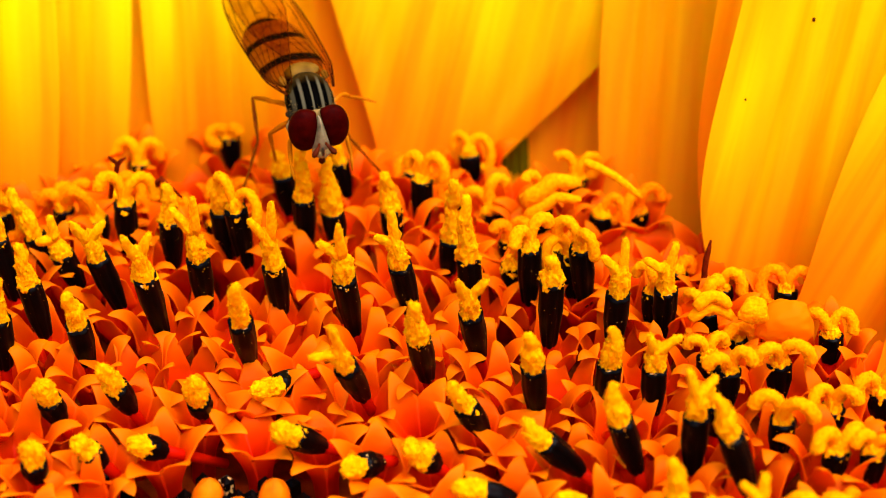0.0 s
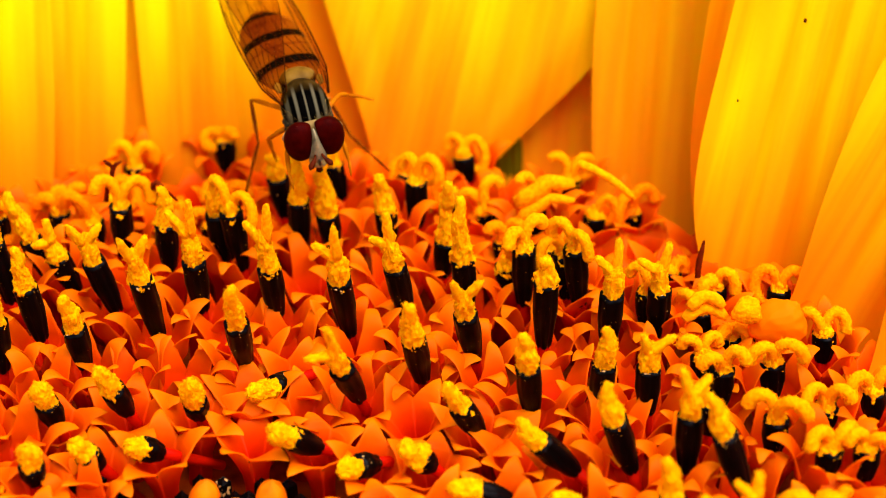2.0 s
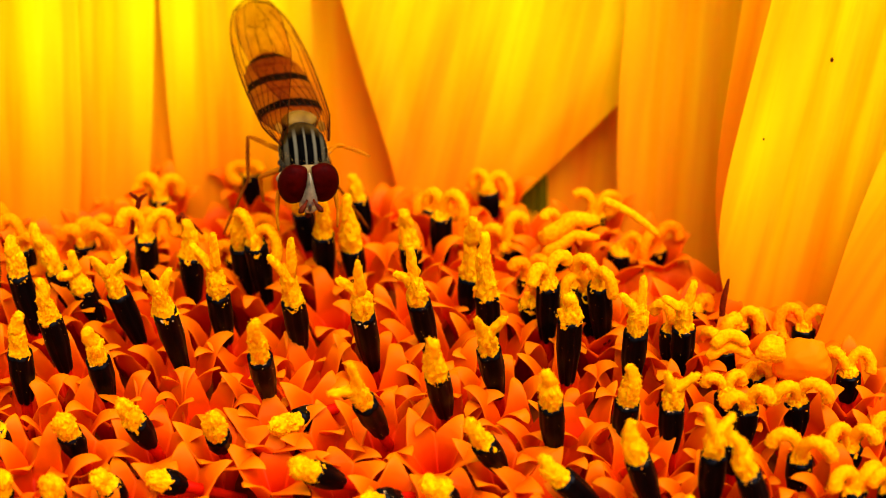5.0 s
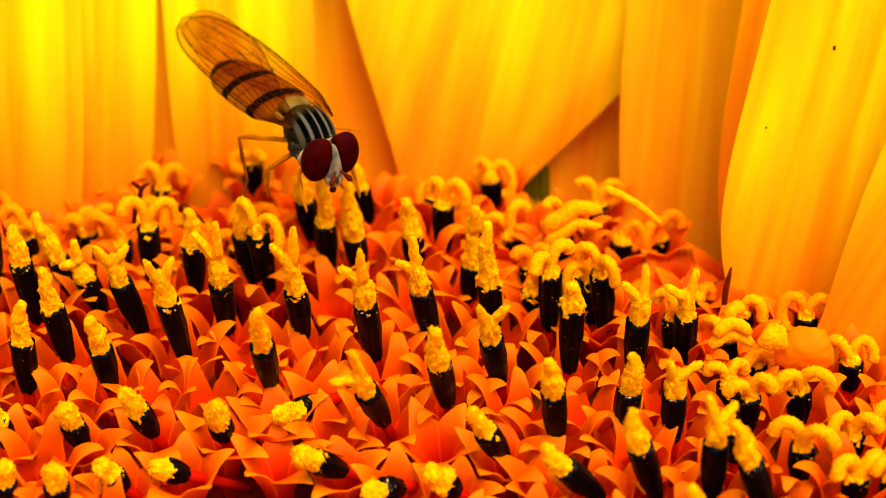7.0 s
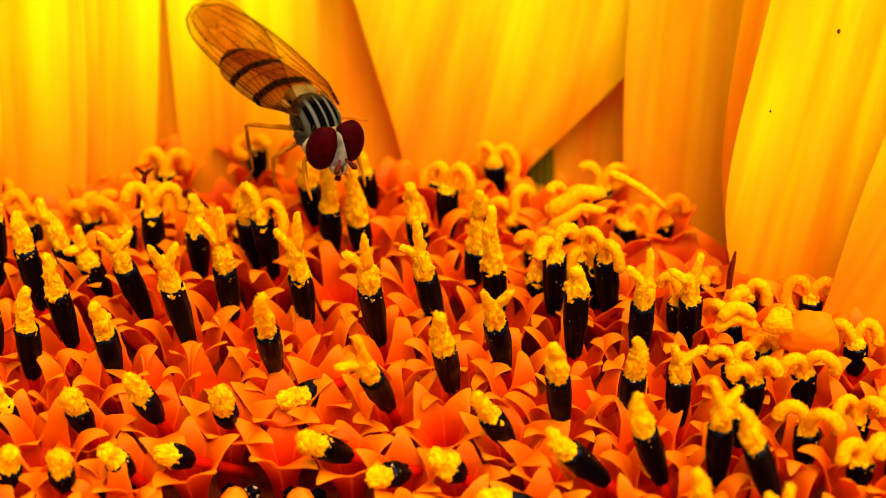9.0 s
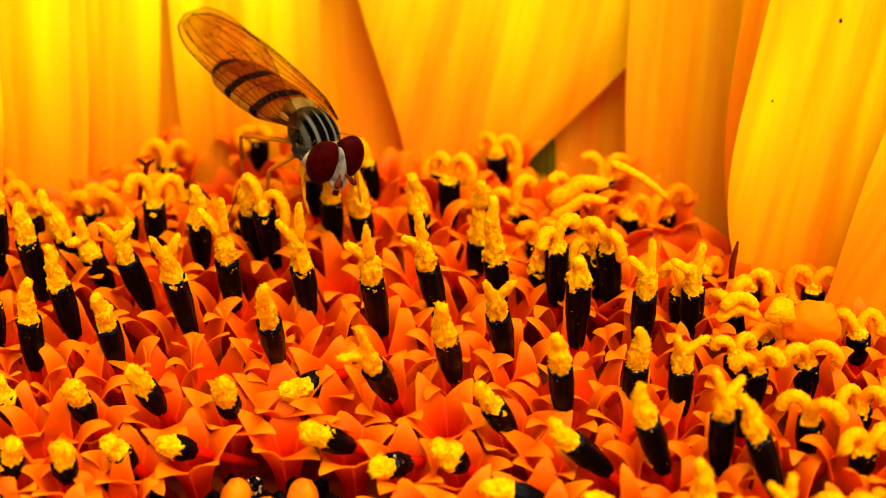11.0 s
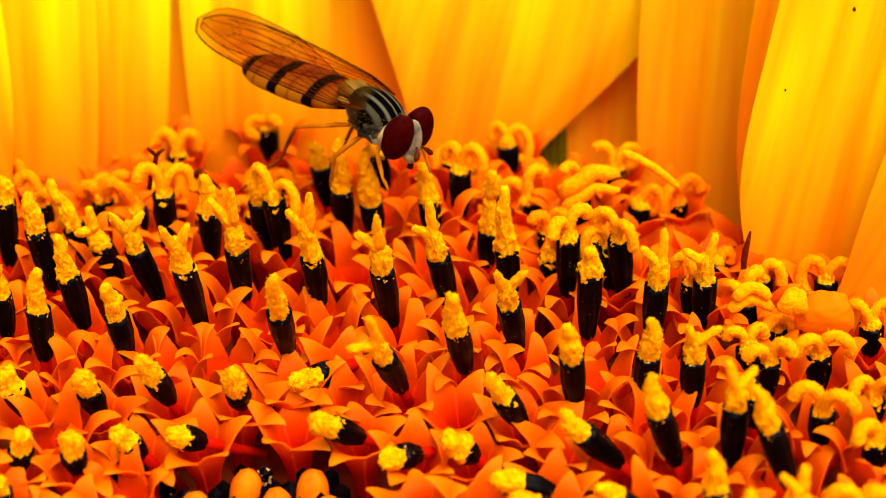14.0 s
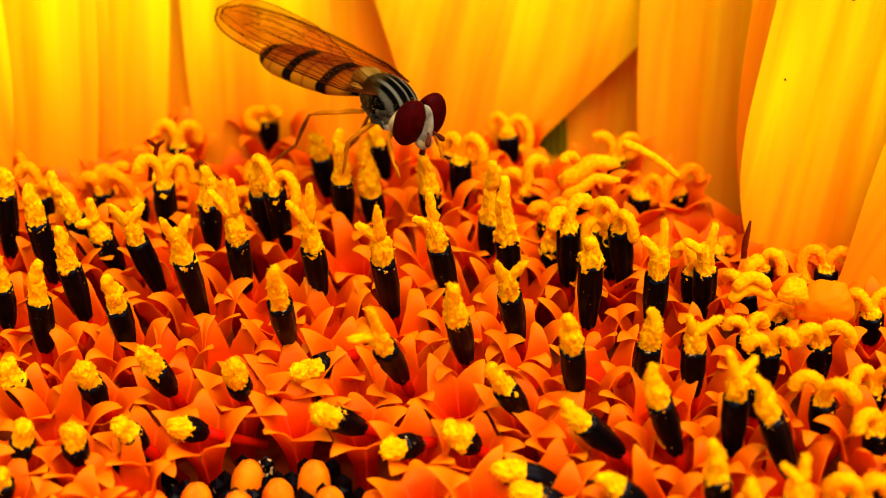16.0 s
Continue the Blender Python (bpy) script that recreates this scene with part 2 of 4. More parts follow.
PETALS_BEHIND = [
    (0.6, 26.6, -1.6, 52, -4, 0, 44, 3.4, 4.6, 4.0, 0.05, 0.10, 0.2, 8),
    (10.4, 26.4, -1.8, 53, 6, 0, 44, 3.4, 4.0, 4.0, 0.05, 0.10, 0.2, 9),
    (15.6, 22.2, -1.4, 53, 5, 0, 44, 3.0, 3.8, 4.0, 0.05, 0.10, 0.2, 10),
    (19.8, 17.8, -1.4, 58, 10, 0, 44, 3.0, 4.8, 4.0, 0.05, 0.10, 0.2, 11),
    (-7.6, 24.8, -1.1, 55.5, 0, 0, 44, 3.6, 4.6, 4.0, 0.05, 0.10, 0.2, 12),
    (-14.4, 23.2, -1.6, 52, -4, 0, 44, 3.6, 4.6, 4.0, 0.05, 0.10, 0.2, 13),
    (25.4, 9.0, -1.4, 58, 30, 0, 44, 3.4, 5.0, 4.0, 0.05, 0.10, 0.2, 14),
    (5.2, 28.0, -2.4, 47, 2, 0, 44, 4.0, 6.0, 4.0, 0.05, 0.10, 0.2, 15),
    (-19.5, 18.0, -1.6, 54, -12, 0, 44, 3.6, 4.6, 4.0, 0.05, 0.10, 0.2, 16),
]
for p in PETALS:
    add_petal(*p, PETAL, FRONT, 2 if p[8] < 3 else 5)
# Two rear petals keep the yellow; the others wear the painted shade.
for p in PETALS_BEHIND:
    add_petal(*p, PETAL if -15 < p[0] < -5 else PETAL_SHADED, BEHIND)
# petals: end


# ---- disc florets ----
# florets: begin
# each row: base x, y, the reach of the tip in x, y, z, in millimetres, and the share of it above the anthers
POLLEN_OUTER = [
    (1.21, 22.47, -0.55, 0.32, 2.80, 0.44),
    (-1.17, 21.11, -0.45, 0.17, 3.09, 0.43),
    (3.49, 18.68, -0.37, -0.09, 3.77, 0.53),
    (-0.28, 18.48, -0.10, -0.22, 5.09, 0.52),
    (1.08, 18.35, -0.50, -0.21, 4.62, 0.60),
    (-3.52, 17.64, -0.36, -0.25, 4.13, 0.42),
    (-5.78, 17.02, 0.00, -0.25, 4.26, 0.45),
    (5.76, 16.58, 0.24, -0.36, 4.94, 0.66),
    (-14.24, 16.41, 0.17, 0.27, 4.34, 0.31),
    (-10.71, 16.41, -1.35, -0.01, 4.24, 0.56),
    (-12.00, 14.60, -0.61, -0.10, 4.80, 0.38),
    (6.74, 13.99, -0.43, -0.88, 5.99, 0.53),
    (-10.36, 12.09, -0.47, -0.53, 4.82, 0.42),
    (-13.37, 11.61, -0.06, -0.19, 3.94, 0.51),
    (9.73, 11.45, -0.02, -0.71, 4.97, 0.28),
]
POLLEN_INNER = [
    (-8.37, 10.36, -0.24, -0.91, 4.06, 0.47),
    (-2.04, 10.36, -0.11, -2.67, 5.67, 0.46),
    (-11.58, 10.07, 0.20, -0.53, 4.68, 0.45),
    (4.94, 9.36, -0.60, -2.25, 5.32, 0.43),
    (11.70, 7.64, 0.10, -0.57, 4.29, 0.47),
    (9.11, 7.23, -0.43, -1.23, 4.86, 0.42),
    (15.74, 6.31, -0.49, -0.09, 2.36, 0.42),
    (7.06, 6.23, -1.26, -1.16, 3.20, 0.46),
    (12.64, 4.00, -1.29, -0.38, 4.30, 0.42),
    (10.58, 4.00, -2.24, -0.40, 2.63, 0.42),
    (16.59, 2.78, -1.56, -0.08, 4.59, 0.41),
    (11.35, 0.99, -1.77, -0.06, 1.70, 0.45),
    (13.85, 0.42, -0.46, -0.03, 3.83, 0.49),
    (15.02, -1.34, -0.56, 0.06, 3.43, 0.45),
]
FORKED_OUTER = [
    (9.78, 18.88, -0.36, 0.14, 2.64, 0.19),
    (-9.52, 15.47, -1.13, -0.16, 3.53, 0.54),
    (-7.60, 14.00, -1.18, -0.63, 5.00, 0.47),
    (-4.12, 14.00, -0.15, -1.22, 6.04, 0.53),
    (-1.01, 13.61, -0.30, -1.65, 6.23, 0.52),
    (4.28, 13.60, -0.93, -1.25, 5.78, 0.51),
    (2.01, 12.27, -0.52, -2.27, 6.59, 0.45),
    (14.32, 12.26, -0.02, -0.08, 4.49, 0.51),
    (-5.63, 12.09, -0.62, -1.64, 6.29, 0.43),
    (12.29, 11.34, 0.06, -0.41, 5.43, 0.49),
    (6.98, 10.65, -0.71, -1.39, 5.05, 0.46),
    (2.52, 8.24, -1.10, -2.99, 5.30, 0.50),
    (13.50, 7.40, -0.15, -0.34, 4.20, 0.47),
    (14.63, 4.00, -0.10, -0.24, 4.94, 0.46),
    (16.27, -0.64, -0.03, 0.02, 3.80, 0.48),
]
CURLED_OUTER = [
    (-4.05, 24.99, -0.16, 0.44, 2.10, 0.40),
    (6.88, 23.99, -0.34, 0.42, 2.18, 0.55),
    (-8.10, 23.91, -0.08, 0.38, 1.91, 0.68),
    (11.40, 22.57, 0.09, 0.39, 2.06, 0.65),
    (4.62, 20.20, 0.03, 0.17, 4.47, 0.51),
    (7.87, 19.89, -0.71, 0.16, 2.51, 0.67),
    (9.85, 19.31, -0.29, 0.28, 3.96, 0.51),
    (-7.86, 18.07, 0.11, 0.01, 4.18, 0.43),
    (-2.69, 16.93, -0.52, -0.52, 5.56, 0.45),
    (10.87, 14.96, -0.38, -0.13, 3.94, 0.47),
    (16.97, 14.44, -0.20, 0.12, 1.70, 0.63),
    (9.06, 14.37, -0.10, -0.49, 5.82, 0.50),
    (11.36, 14.25, -0.56, -0.20, 5.04, 0.43),
    (13.99, 13.02, -0.08, -0.04, 3.36, 0.54),
    (16.36, 12.71, -0.50, 0.05, 2.14, 0.64),
]
CURLED_INNER = [
    (18.56, 11.15, -0.19, 0.07, 1.62, 0.70),
    (17.24, 11.08, -0.22, 0.03, 1.83, 0.59),
    (20.77, 10.71, -0.14, 0.16, 2.35, 0.55),
    (15.88, 9.29, -0.21, -0.05, 2.29, 0.50),
    (18.41, 8.42, -0.20, 0.03, 2.88, 0.48),
    (16.34, 7.91, -0.04, -0.07, 3.08, 0.48),
    (22.09, 7.14, -0.24, 0.11, 2.35, 0.55),
    (20.06, 6.41, -0.01, 0.04, 2.32, 0.59),
    (17.97, 5.11, -0.06, -0.03, 3.01, 0.53),
    (21.14, 3.70, -0.12, 0.03, 2.55, 0.51),
    (19.65, 3.70, 0.15, 0.01, 2.39, 0.49),
    (18.58, -0.13, -0.25, 0.00, 3.12, 0.54),
]
STYLES_OUTER = [
    (-10.03, 25.21, -0.16, 0.32, 1.37, 0.65),
    (-15.11, 22.29, -0.28, 0.31, 1.52, 0.65),
    (-10.85, 22.19, -0.04, 0.17, 0.99, 0.67),
    (-10.73, 19.80, -0.22, 0.32, 3.18, 0.73),
    (-9.09, 18.71, -0.16, 0.11, 2.73, 0.57),
    (-12.96, 17.87, -0.05, 0.28, 3.62, 0.47),
    (18.33, 16.36, -0.26, 0.20, 1.57, 0.71),
    (8.41, 15.77, -0.12, -0.13, 2.31, 0.61),
]
YOUNG_OUTER = [
    (0.08, 9.50, -1.78, -2.17, 0.90, 0.55),
    (-6.33, 7.56, -0.72, -1.23, 3.04, 0.51),
    (-3.58, 7.35, -0.09, -1.47, 2.68, 0.61),
    (-8.93, 6.88, -0.40, -0.65, 2.49, 0.54),
    (-11.66, 6.78, -0.57, -0.32, 2.30, 0.42),
    (1.06, 5.41, -1.69, -1.40, 1.96, 0.46),
    (-4.85, 5.15, -1.13, -0.64, 0.90, 0.55),
    (-7.03, 4.50, -0.75, -0.47, 1.46, 0.59),
    (3.18, 4.46, -1.21, -1.32, 0.90, 0.55),
    (5.22, 4.36, -1.01, -0.64, 1.50, 0.67),
    (-11.33, 3.78, 0.39, -0.23, 1.87, 0.62),
    (-9.23, 3.65, 0.05, -0.38, 2.00, 0.64),
    (8.02, 2.46, -2.15, -0.23, 0.90, 0.55),
    (-11.55, 1.59, 0.01, -0.07, 1.35, 0.54),
    (8.46, 1.13, -1.90, -0.08, 1.00, 0.53),
]
# florets: end


def corolla_mesh(seed, flare=20.0, hook=1.0, long=1.9, rim=0.1, taper=0.72, edge=0.5):
    """Tubular corolla of a disc floret: a bowl round the anthers' foot whose rim runs out into five pointed lobes.
    flare is the lobes' lean at the rim in degrees, hook how far their tips roll outwards. The notches between them are at z = rim."""
    r = random.Random(seed)
    per, rows, low = 11, 22, 8
    nu, steps = per * 5, rows - 1 - low
    spines, jit = [], []
    for _ in range(5):
        tall, lean, curl = r.uniform(0.82, 1.18), r.uniform(-0.2, 0.2), hook * r.choice((0.35, 0.8, 1.0, 1.25))
        broad, twist, start = r.uniform(0.92, 1.1), r.uniform(-0.3, 0.3), flare * r.uniform(0.6, 1.4)
        rad, z, line = 1.12, rim, []
        for j in range(steps + 1):
            q = j / steps
            line.append((rad, z))
            out = math.radians(start + 34 * q + 95 * curl * max(0.0, (q - 0.42) / 0.58) ** 1.5)
            rad += math.sin(out) * long * tall / steps
            z += math.cos(out) * long * tall / steps
        spines.append(line)
        jit.append((lean, broad, twist))
    verts, uvs = [], []
    for face in (0, 1):
        for j in range(rows):
            for i in range(nu):
                lobe, f = i // per, (i % per) / (per - 1) * 2 - 1
                lean, broad, twist = jit[lobe]
                a0 = 2 * math.pi * (lobe + 0.5) / 5
                if j < low:
                    q = j / low
                    z = -3.2 + (rim + 3.2) * q ** 0.7
                    rad = 0.45 + 0.1 * q + 0.57 * max(0.0, (q - 0.3) / 0.7) ** 1.25
                    a, v = a0 + f * math.pi / 5, edge * q ** 1.5
                else:
                    q = (j - low) / steps
                    v = edge + (1 - edge) * q
                    rad, z = spines[lobe][j - low]
                    w = 0.715 * ((1 - q) ** taper * (1 - 0.14 * math.sin(q * math.pi)) * (1 + (broad - 1) * min(1.0, 4 * q)) + 0.03)
                    w *= 1 + 0.1 * noise.noise(Vector((q * 7, seed * 2.3 + (f > 0) * 7, lobe * 3.1))) * abs(f) * min(1.0, 3 * q)
                    a = a0 + f * w / (1.1 + 0.75 * (rad - 1.1)) + lean * q
                    z += twist * f * w * math.sin(q * math.pi)
                    rad -= 0.1 * f * f * math.sin(min(1.0, q * 1.6) * math.pi / 2) * (1 - q)
                thick = 0.2 * (1 - 0.55 * v) * (1 - 0.7 * f * f * min(1.0, max(0.0, v - edge) * 5))
                if face:
                    rad -= thick if j < low + 3 else thick * 0.7
                    z += 0.0 if j < low + 3 else thick * 0.6
                p = Vector((math.cos(a) * 1.2, math.sin(a) * 1.2, z * 0.7 + seed * 3.7))
                rad += (0.1 * noise.noise(p) + 0.03 * noise.noise(p * 3.1)) * v
                z += (0.1 * noise.noise(p + Vector((9, 4, 2))) + 0.03 * noise.noise(p * 3.3)) * v
                verts.append((rad * math.cos(a) * MM, rad * math.sin(a) * MM, z * MM))
                uvs.append((f, v))
    faces, m = [], nu * rows
    for j in range(rows - 1):
        for i in range(nu):
            k = (i + 1) % nu
            if j >= low and i % per == per - 1:
                continue
            a, b, c, d = j * nu + i, j * nu + k, (j + 1) * nu + k, (j + 1) * nu + i
            faces += [(a, b, c, d), (d + m, c + m, b + m, a + m)]
    for j in range(low, rows - 1):
        for lobe in range(5):
            for i, flip in ((lobe * per, True), (lobe * per + per - 1, False)):
                a, d = j * nu + i, (j + 1) * nu + i
                faces.append((a, d, d + m, a + m) if flip else (d, a, a + m, d + m))
    return make_mesh("corolla", verts, faces, [COROLLA], uvs)


def add_grains(verts, faces, skin, count, size, seed, slots=None, slot=0):
    """Single pollen grains, as small eight-sided beads, on a share of the points of skin; sizes in millimetres."""
    r = random.Random(seed)
    for _ in range(count):
        c = Vector(r.choice(skin))
        n, s = len(verts), size * r.uniform(0.6, 1.3) * MM
        c += Vector((r.uniform(-1, 1), r.uniform(-1, 1), r.uniform(-1, 1))) * s
        verts += [tuple(c + Vector(d) * s) for d in ((1, 0, 0), (0, 1, 0), (-1, 0, 0), (0, -1, 0), (0, 0, 1), (0, 0, -1))]
        for k in range(4):
            faces += [(n + k, n + (k + 1) % 4, n + 4), (n + (k + 1) % 4, n + k, n + 5)]
        if slots is not None:
            slots += [slot] * 8


def anther_mesh(length, seed):
    """Five fused dark anthers: a ribbed tube that narrows to a rounded foot, with a few grains of pollen on it."""
    n, rows, verts = 30, 16, []
    for j in range(rows):
        q = j / (rows - 1)
        rad = 0.5 * (0.42 + 0.58 * min(1.0, q / 0.62) ** 0.75) * min(1.0, 0.25 + 6 * q) * (1 - 0.05 * q)
        for k in range(n):
            a = 2 * math.pi * k / n
            rib = 0.07 * abs(math.cos(a * 2.5)) ** 0.6 + 0.025 * noise.noise(Vector((a * 3, q * 4, seed)))
            verts.append(((rad - 0.05 + rib) * math.cos(a) * MM, (rad - 0.05 + rib) * math.sin(a) * MM, length * q * MM))
    faces = grid_faces(n, rows, True)
    faces += [tuple(range((rows - 1) * n, rows * n)), tuple(reversed(range(n)))]
    slots, skin = [0] * len(faces), verts[2 * n:]
    add_grains(verts, faces, skin, int(7 * length), 0.016, seed, slots, 1)
    return make_mesh("anther_tube", verts, faces, [ANTHER, GRAIN_MAT], slots=slots)


def filament_mesh(seed):
    """Pale orange filaments below the anthers."""
    return tube_mesh("filament", [(0, 0, -3 * MM), (0, 0, -1 * MM), (0, 0, 0.2 * MM)], [0.2 * MM, 0.22 * MM, 0.25 * MM], COROLLA, 8)


def pollen_mesh(length, seed, rad=0.5, slim=0.5):
    """Ragged mass of pollen on top of the anthers: pointed teeth hang over them, the top crumbles; z = 0 where it sits on the anthers."""
    r = random.Random(seed)
    n, rows, verts = 50, 30, []
    teeth = [r.uniform(0.05, 0.25) for _ in range(5)]
    ph, sway, bend = r.uniform(0, 6), r.uniform(-0.2, 0.2), r.uniform(0, 6)
    for j in range(rows):
        q = j / (rows - 1)
        prof = max(0.0, 1 - q ** 6) ** 0.5 * (1.04 + 0.1 * math.sin(q * 6 + ph) - (1 - slim) * min(1, q / 0.8) ** 1.2)
        for k in range(n):
            a = 2 * math.pi * k / n
            turn = ((a + ph) % (2 * math.pi)) / (2 * math.pi) * 5
            down = teeth[int(turn) % 5] * (1 - abs(2 * (turn % 1) - 1)) * (1 - q) ** 3
            p = Vector((math.cos(a) * 0.8, math.sin(a) * 0.8, q * length * 1.3 + seed * 5.1))
            lump = 0.3 * noise.noise(p * 1.6) + 0.24 * noise.noise(p * 3.7) + 0.16 * noise.noise(p * 8.5) + 0.13 * noise.noise(p * 17)
            rr = rad * prof * (1 + lump)
            z = q * length - down + 0.14 * noise.noise(p * 5)
            verts.append(((rr * math.cos(a) + sway * q * q * math.cos(bend)) * MM, (rr * math.sin(a) + sway * q * q * math.sin(bend)) * MM, z * MM))
    faces = grid_faces(n, rows, True)
    faces.append(tuple(range((rows - 1) * n, rows * n)))
    skin = list(verts)
    add_grains(verts, faces, skin, int(200 * length * rad / 0.5), 0.032, seed)
    return make_mesh("pollen_tip", verts, faces, [POLLEN_MAT])


def strand_mesh(points, r0, r1, seed, mat, knob=0.22, fuzz=0):
    """A style branch through points; fuzz is the number of grains that cling to it."""
    k = len(points)
    rad = [(r0 + (r1 - r0) * i / (k - 1)) * MM for i in range(k)]
    rad[0] *= 0.8
    rad[-2] *= 0.86
    rad[-1] *= 0.5
    me = tube_mesh("style_branch", [Vector(p) * MM for p in points], rad, mat, 14, knob, seed)
    if not fuzz:
        return me
    verts, faces = [v.co.copy() for v in me.vertices], [tuple(p.vertices) for p in me.polygons]
    add_grains(verts, faces, [tuple(v) for v in verts], fuzz, 0.032, seed)
    bpy.data.meshes.remove(me)
    return make_mesh("style_branch", verts, faces, [mat])


def curl_points(side, radius, turns, seed):
    """A style branch that bends outwards and rolls up into a ring; it starts at z = 0."""
    r = random.Random(seed)
    pts, p, ang = [], Vector((0.1 * side, 0, 0.0)), math.radians(r.uniform(55, 88))
    steps, tilt, neck = 26, r.uniform(-0.4, 0.3), r.uniform(0.25, 0.5) * radius / 0.5
    for i in range(4):
        pts.append((p.x * (0.4 + 0.15 * i), 0.0, p.z))
        p.z += neck / 4
    for i in range(steps):
        pts.append((p.x, p.y, p.z))
        q = i / (steps - 1)
        ang -= turns * 2 * math.pi / steps
        step = 2 * math.pi * radius * turns / steps * (1.2 - 0.45 * q)
        p = p + Vector((side * math.cos(ang) * step, tilt * step, math.sin(ang) * step))
    return pts


COROLLAS = [corolla_mesh(s, o, h, g, -0.42, 0.68) for s, o, h, g in ((1, 6, 1.0, 2.0), (2, 12, 1.1, 1.8), (3, 5, 1.2, 2.1), (4, 14, 0.7, 1.7), (5, 8, 1.3, 1.9), (6, 4, 0.9, 2.2), (7, 12, 1.4, 1.8), (8, 10, 0.8, 2.0))]
YOUNG_COROLLAS = [corolla_mesh(s, o, h, g, 0.1, 0.9, 0.68) for s, o, h, g in ((11, 44, 0.35, 1.05), (12, 54, 0.25, 0.95), (13, 38, 0.4, 1.15), (14, 50, 0.3, 0.9), (15, 42, 0.2, 1.1))]
floret_sites = []


def lean_pose(x, y, z, dx, dy, dz, spin):
    up = Vector((dx, dy, dz)).normalized()
    across = (Vector((1, 0, 0)) - up * up.x).normalized()
    q = Matrix((across, up.cross(across), up)).transposed().to_4x4()
    return Matrix.Translation((x * MM, y * MM, z * MM)) @ q @ pose(0, 0, 0, 0, 0, spin)


FLORET_LABELS = {
    "pollen": "orange floret with a black anther tube capped by yellow pollen",
    "forked": "orange floret with a black anther tube and a forked pollen tip",
    "young": "young orange floret whose short dark anthers just emerge",
    "curled": "older floret with two yellow style branches rolled up",
    "styles": "outermost floret with short curling style branches toned orange for shade",
}


def add_floret(row, look_, seed):
    x, y, dx, dy, dz, share = row
    floret_sites.append((x, y))
    r = random.Random(seed * 31 + 5)
    reach = math.sqrt(dx * dx + dy * dy + dz * dz)
    young = look_ == "young" or (x * x + y * y < 90 and look_ == "pollen")
    cor = r.choice(YOUNG_COROLLAS if young or look_ == "styles" else COROLLAS)
    lift = r.uniform(-0.3, -0.1) if young else r.uniform(0.25, 0.55) if math.hypot(x, y) > 17 else r.uniform(-0.9, -0.6) if look_ == "styles" else r.uniform(-0.3, 0.0)
    lean = 8 if look_ == "young" else 16
    ob = part("disc_floret", cor, sunflower, FLORET_LABELS[look_], pose(x * MM, y * MM, lift * MM, r.uniform(-4, 4) - (dy / reach) * lean,
                                                       (dx / reach) * lean, 54 + r.uniform(-15, 15)))
    inv = ob.matrix_basis.inverted()
    flat = inv @ lean_pose(x, y, 0.0, dx, dy, dz, 0)
    spin = pose(0, 0, 0, 0, 0, r.uniform(0, 72))
    up = lambda h: flat @ pose(0, 0, h * MM) @ spin
    part("filament", FILAMENT, ob, "", up(0))
    cap = reach * share
    tube = reach - cap
    part("anther_tube", anther_mesh(tube + 0.35, seed), ob, "", up(-0.25))
    if look_ in ("pollen", "forked", "young"):
        forked = look_ == "forked"
        body = cap * (0.62 if forked else 0.97 if look_ == "young" else 0.78)
        part("pollen_tip", pollen_mesh(body, seed, r.uniform(0.36, 0.42), 0.9 if look_ == "young" else 0.66), ob, "", up(tube))
        if forked:
            stand_side = r.choice((-1, 1))
            for side in (-1, 1):
                k, h = (r.uniform(0.1, 0.5), 1.0) if side == stand_side else (r.uniform(0.9, 1.5), r.uniform(0.3, 0.75))
                pts = [(side * (0.08 + 0.62 * q * k), 0.2 * side * q, cap * (0.45 + 0.55 * h * q)) for q in (0, 0.2, 0.4, 0.6, 0.8, 0.93, 1)]
                part("style_branch", strand_mesh(pts, 0.22, 0.13, seed + side, POLLEN_MAT, 0.7, 60), ob, "", flat @ pose(0, 0, tube * MM, 0, 0, r.uniform(-30, 30)))
        elif look_ == "pollen":
            pts = [(0.2 * math.sin(q * 3 + seed) * q, 0, cap * (0.55 + 0.45 * q)) for q in (0, 0.2, 0.4, 0.6, 0.8, 0.93, 1)]
            part("style_branch", strand_mesh(pts, 0.28, 0.17, seed, POLLEN_MAT, 0.7, 60), ob, "", up(tube))
    else:
        both = look_ == "curled" or r.random() < 0.4
        thick = r.uniform(0.23, 0.29)
        radius = min(0.5, max(0.32, 0.34 * cap)) * r.uniform(0.85, 1.1)
        part("pollen_tip", pollen_mesh(min(0.7, 0.5 * cap), seed, 0.4, 0.5), ob, "", up(tube))
        for n, side in enumerate((-1, 1) if both else (r.choice((-1, 1)),)):
            pts = curl_points(side, radius * r.uniform(0.85, 1.1), r.choice((0.38, 0.45, 0.55, 0.8)), seed * 3 + side)
            rise = (cap - thick) / max(p[2] for p in pts)
            pts = [(p[0], p[1], p[2] * max(0.75, min(1.7, rise))) for p in pts]
            part("style_branch", strand_mesh(pts, 0.8 * thick, thick, seed + n, STYLE_SHADED if look_ == "styles" else STYLE_MAT, 0.3, 120), ob, "",
                 flat @ pose(0, 0, tube * MM, r.uniform(-14, 14), 0, r.uniform(-40, 40)))
    return ob


FILAMENT = filament_mesh(1)
# looks: begin
LOOKS = [("pollen", [POLLEN_OUTER, POLLEN_INNER]), ("forked", [FORKED_OUTER]), ("curled", [CURLED_OUTER, CURLED_INNER]), ("styles", [STYLES_OUTER]), ("young", [YOUNG_OUTER])]
# looks: end
seed = 0
for look_, lists in LOOKS:
    for rows_ in lists:
        for row in rows_:
            seed += 1
            add_floret(row, look_, seed)


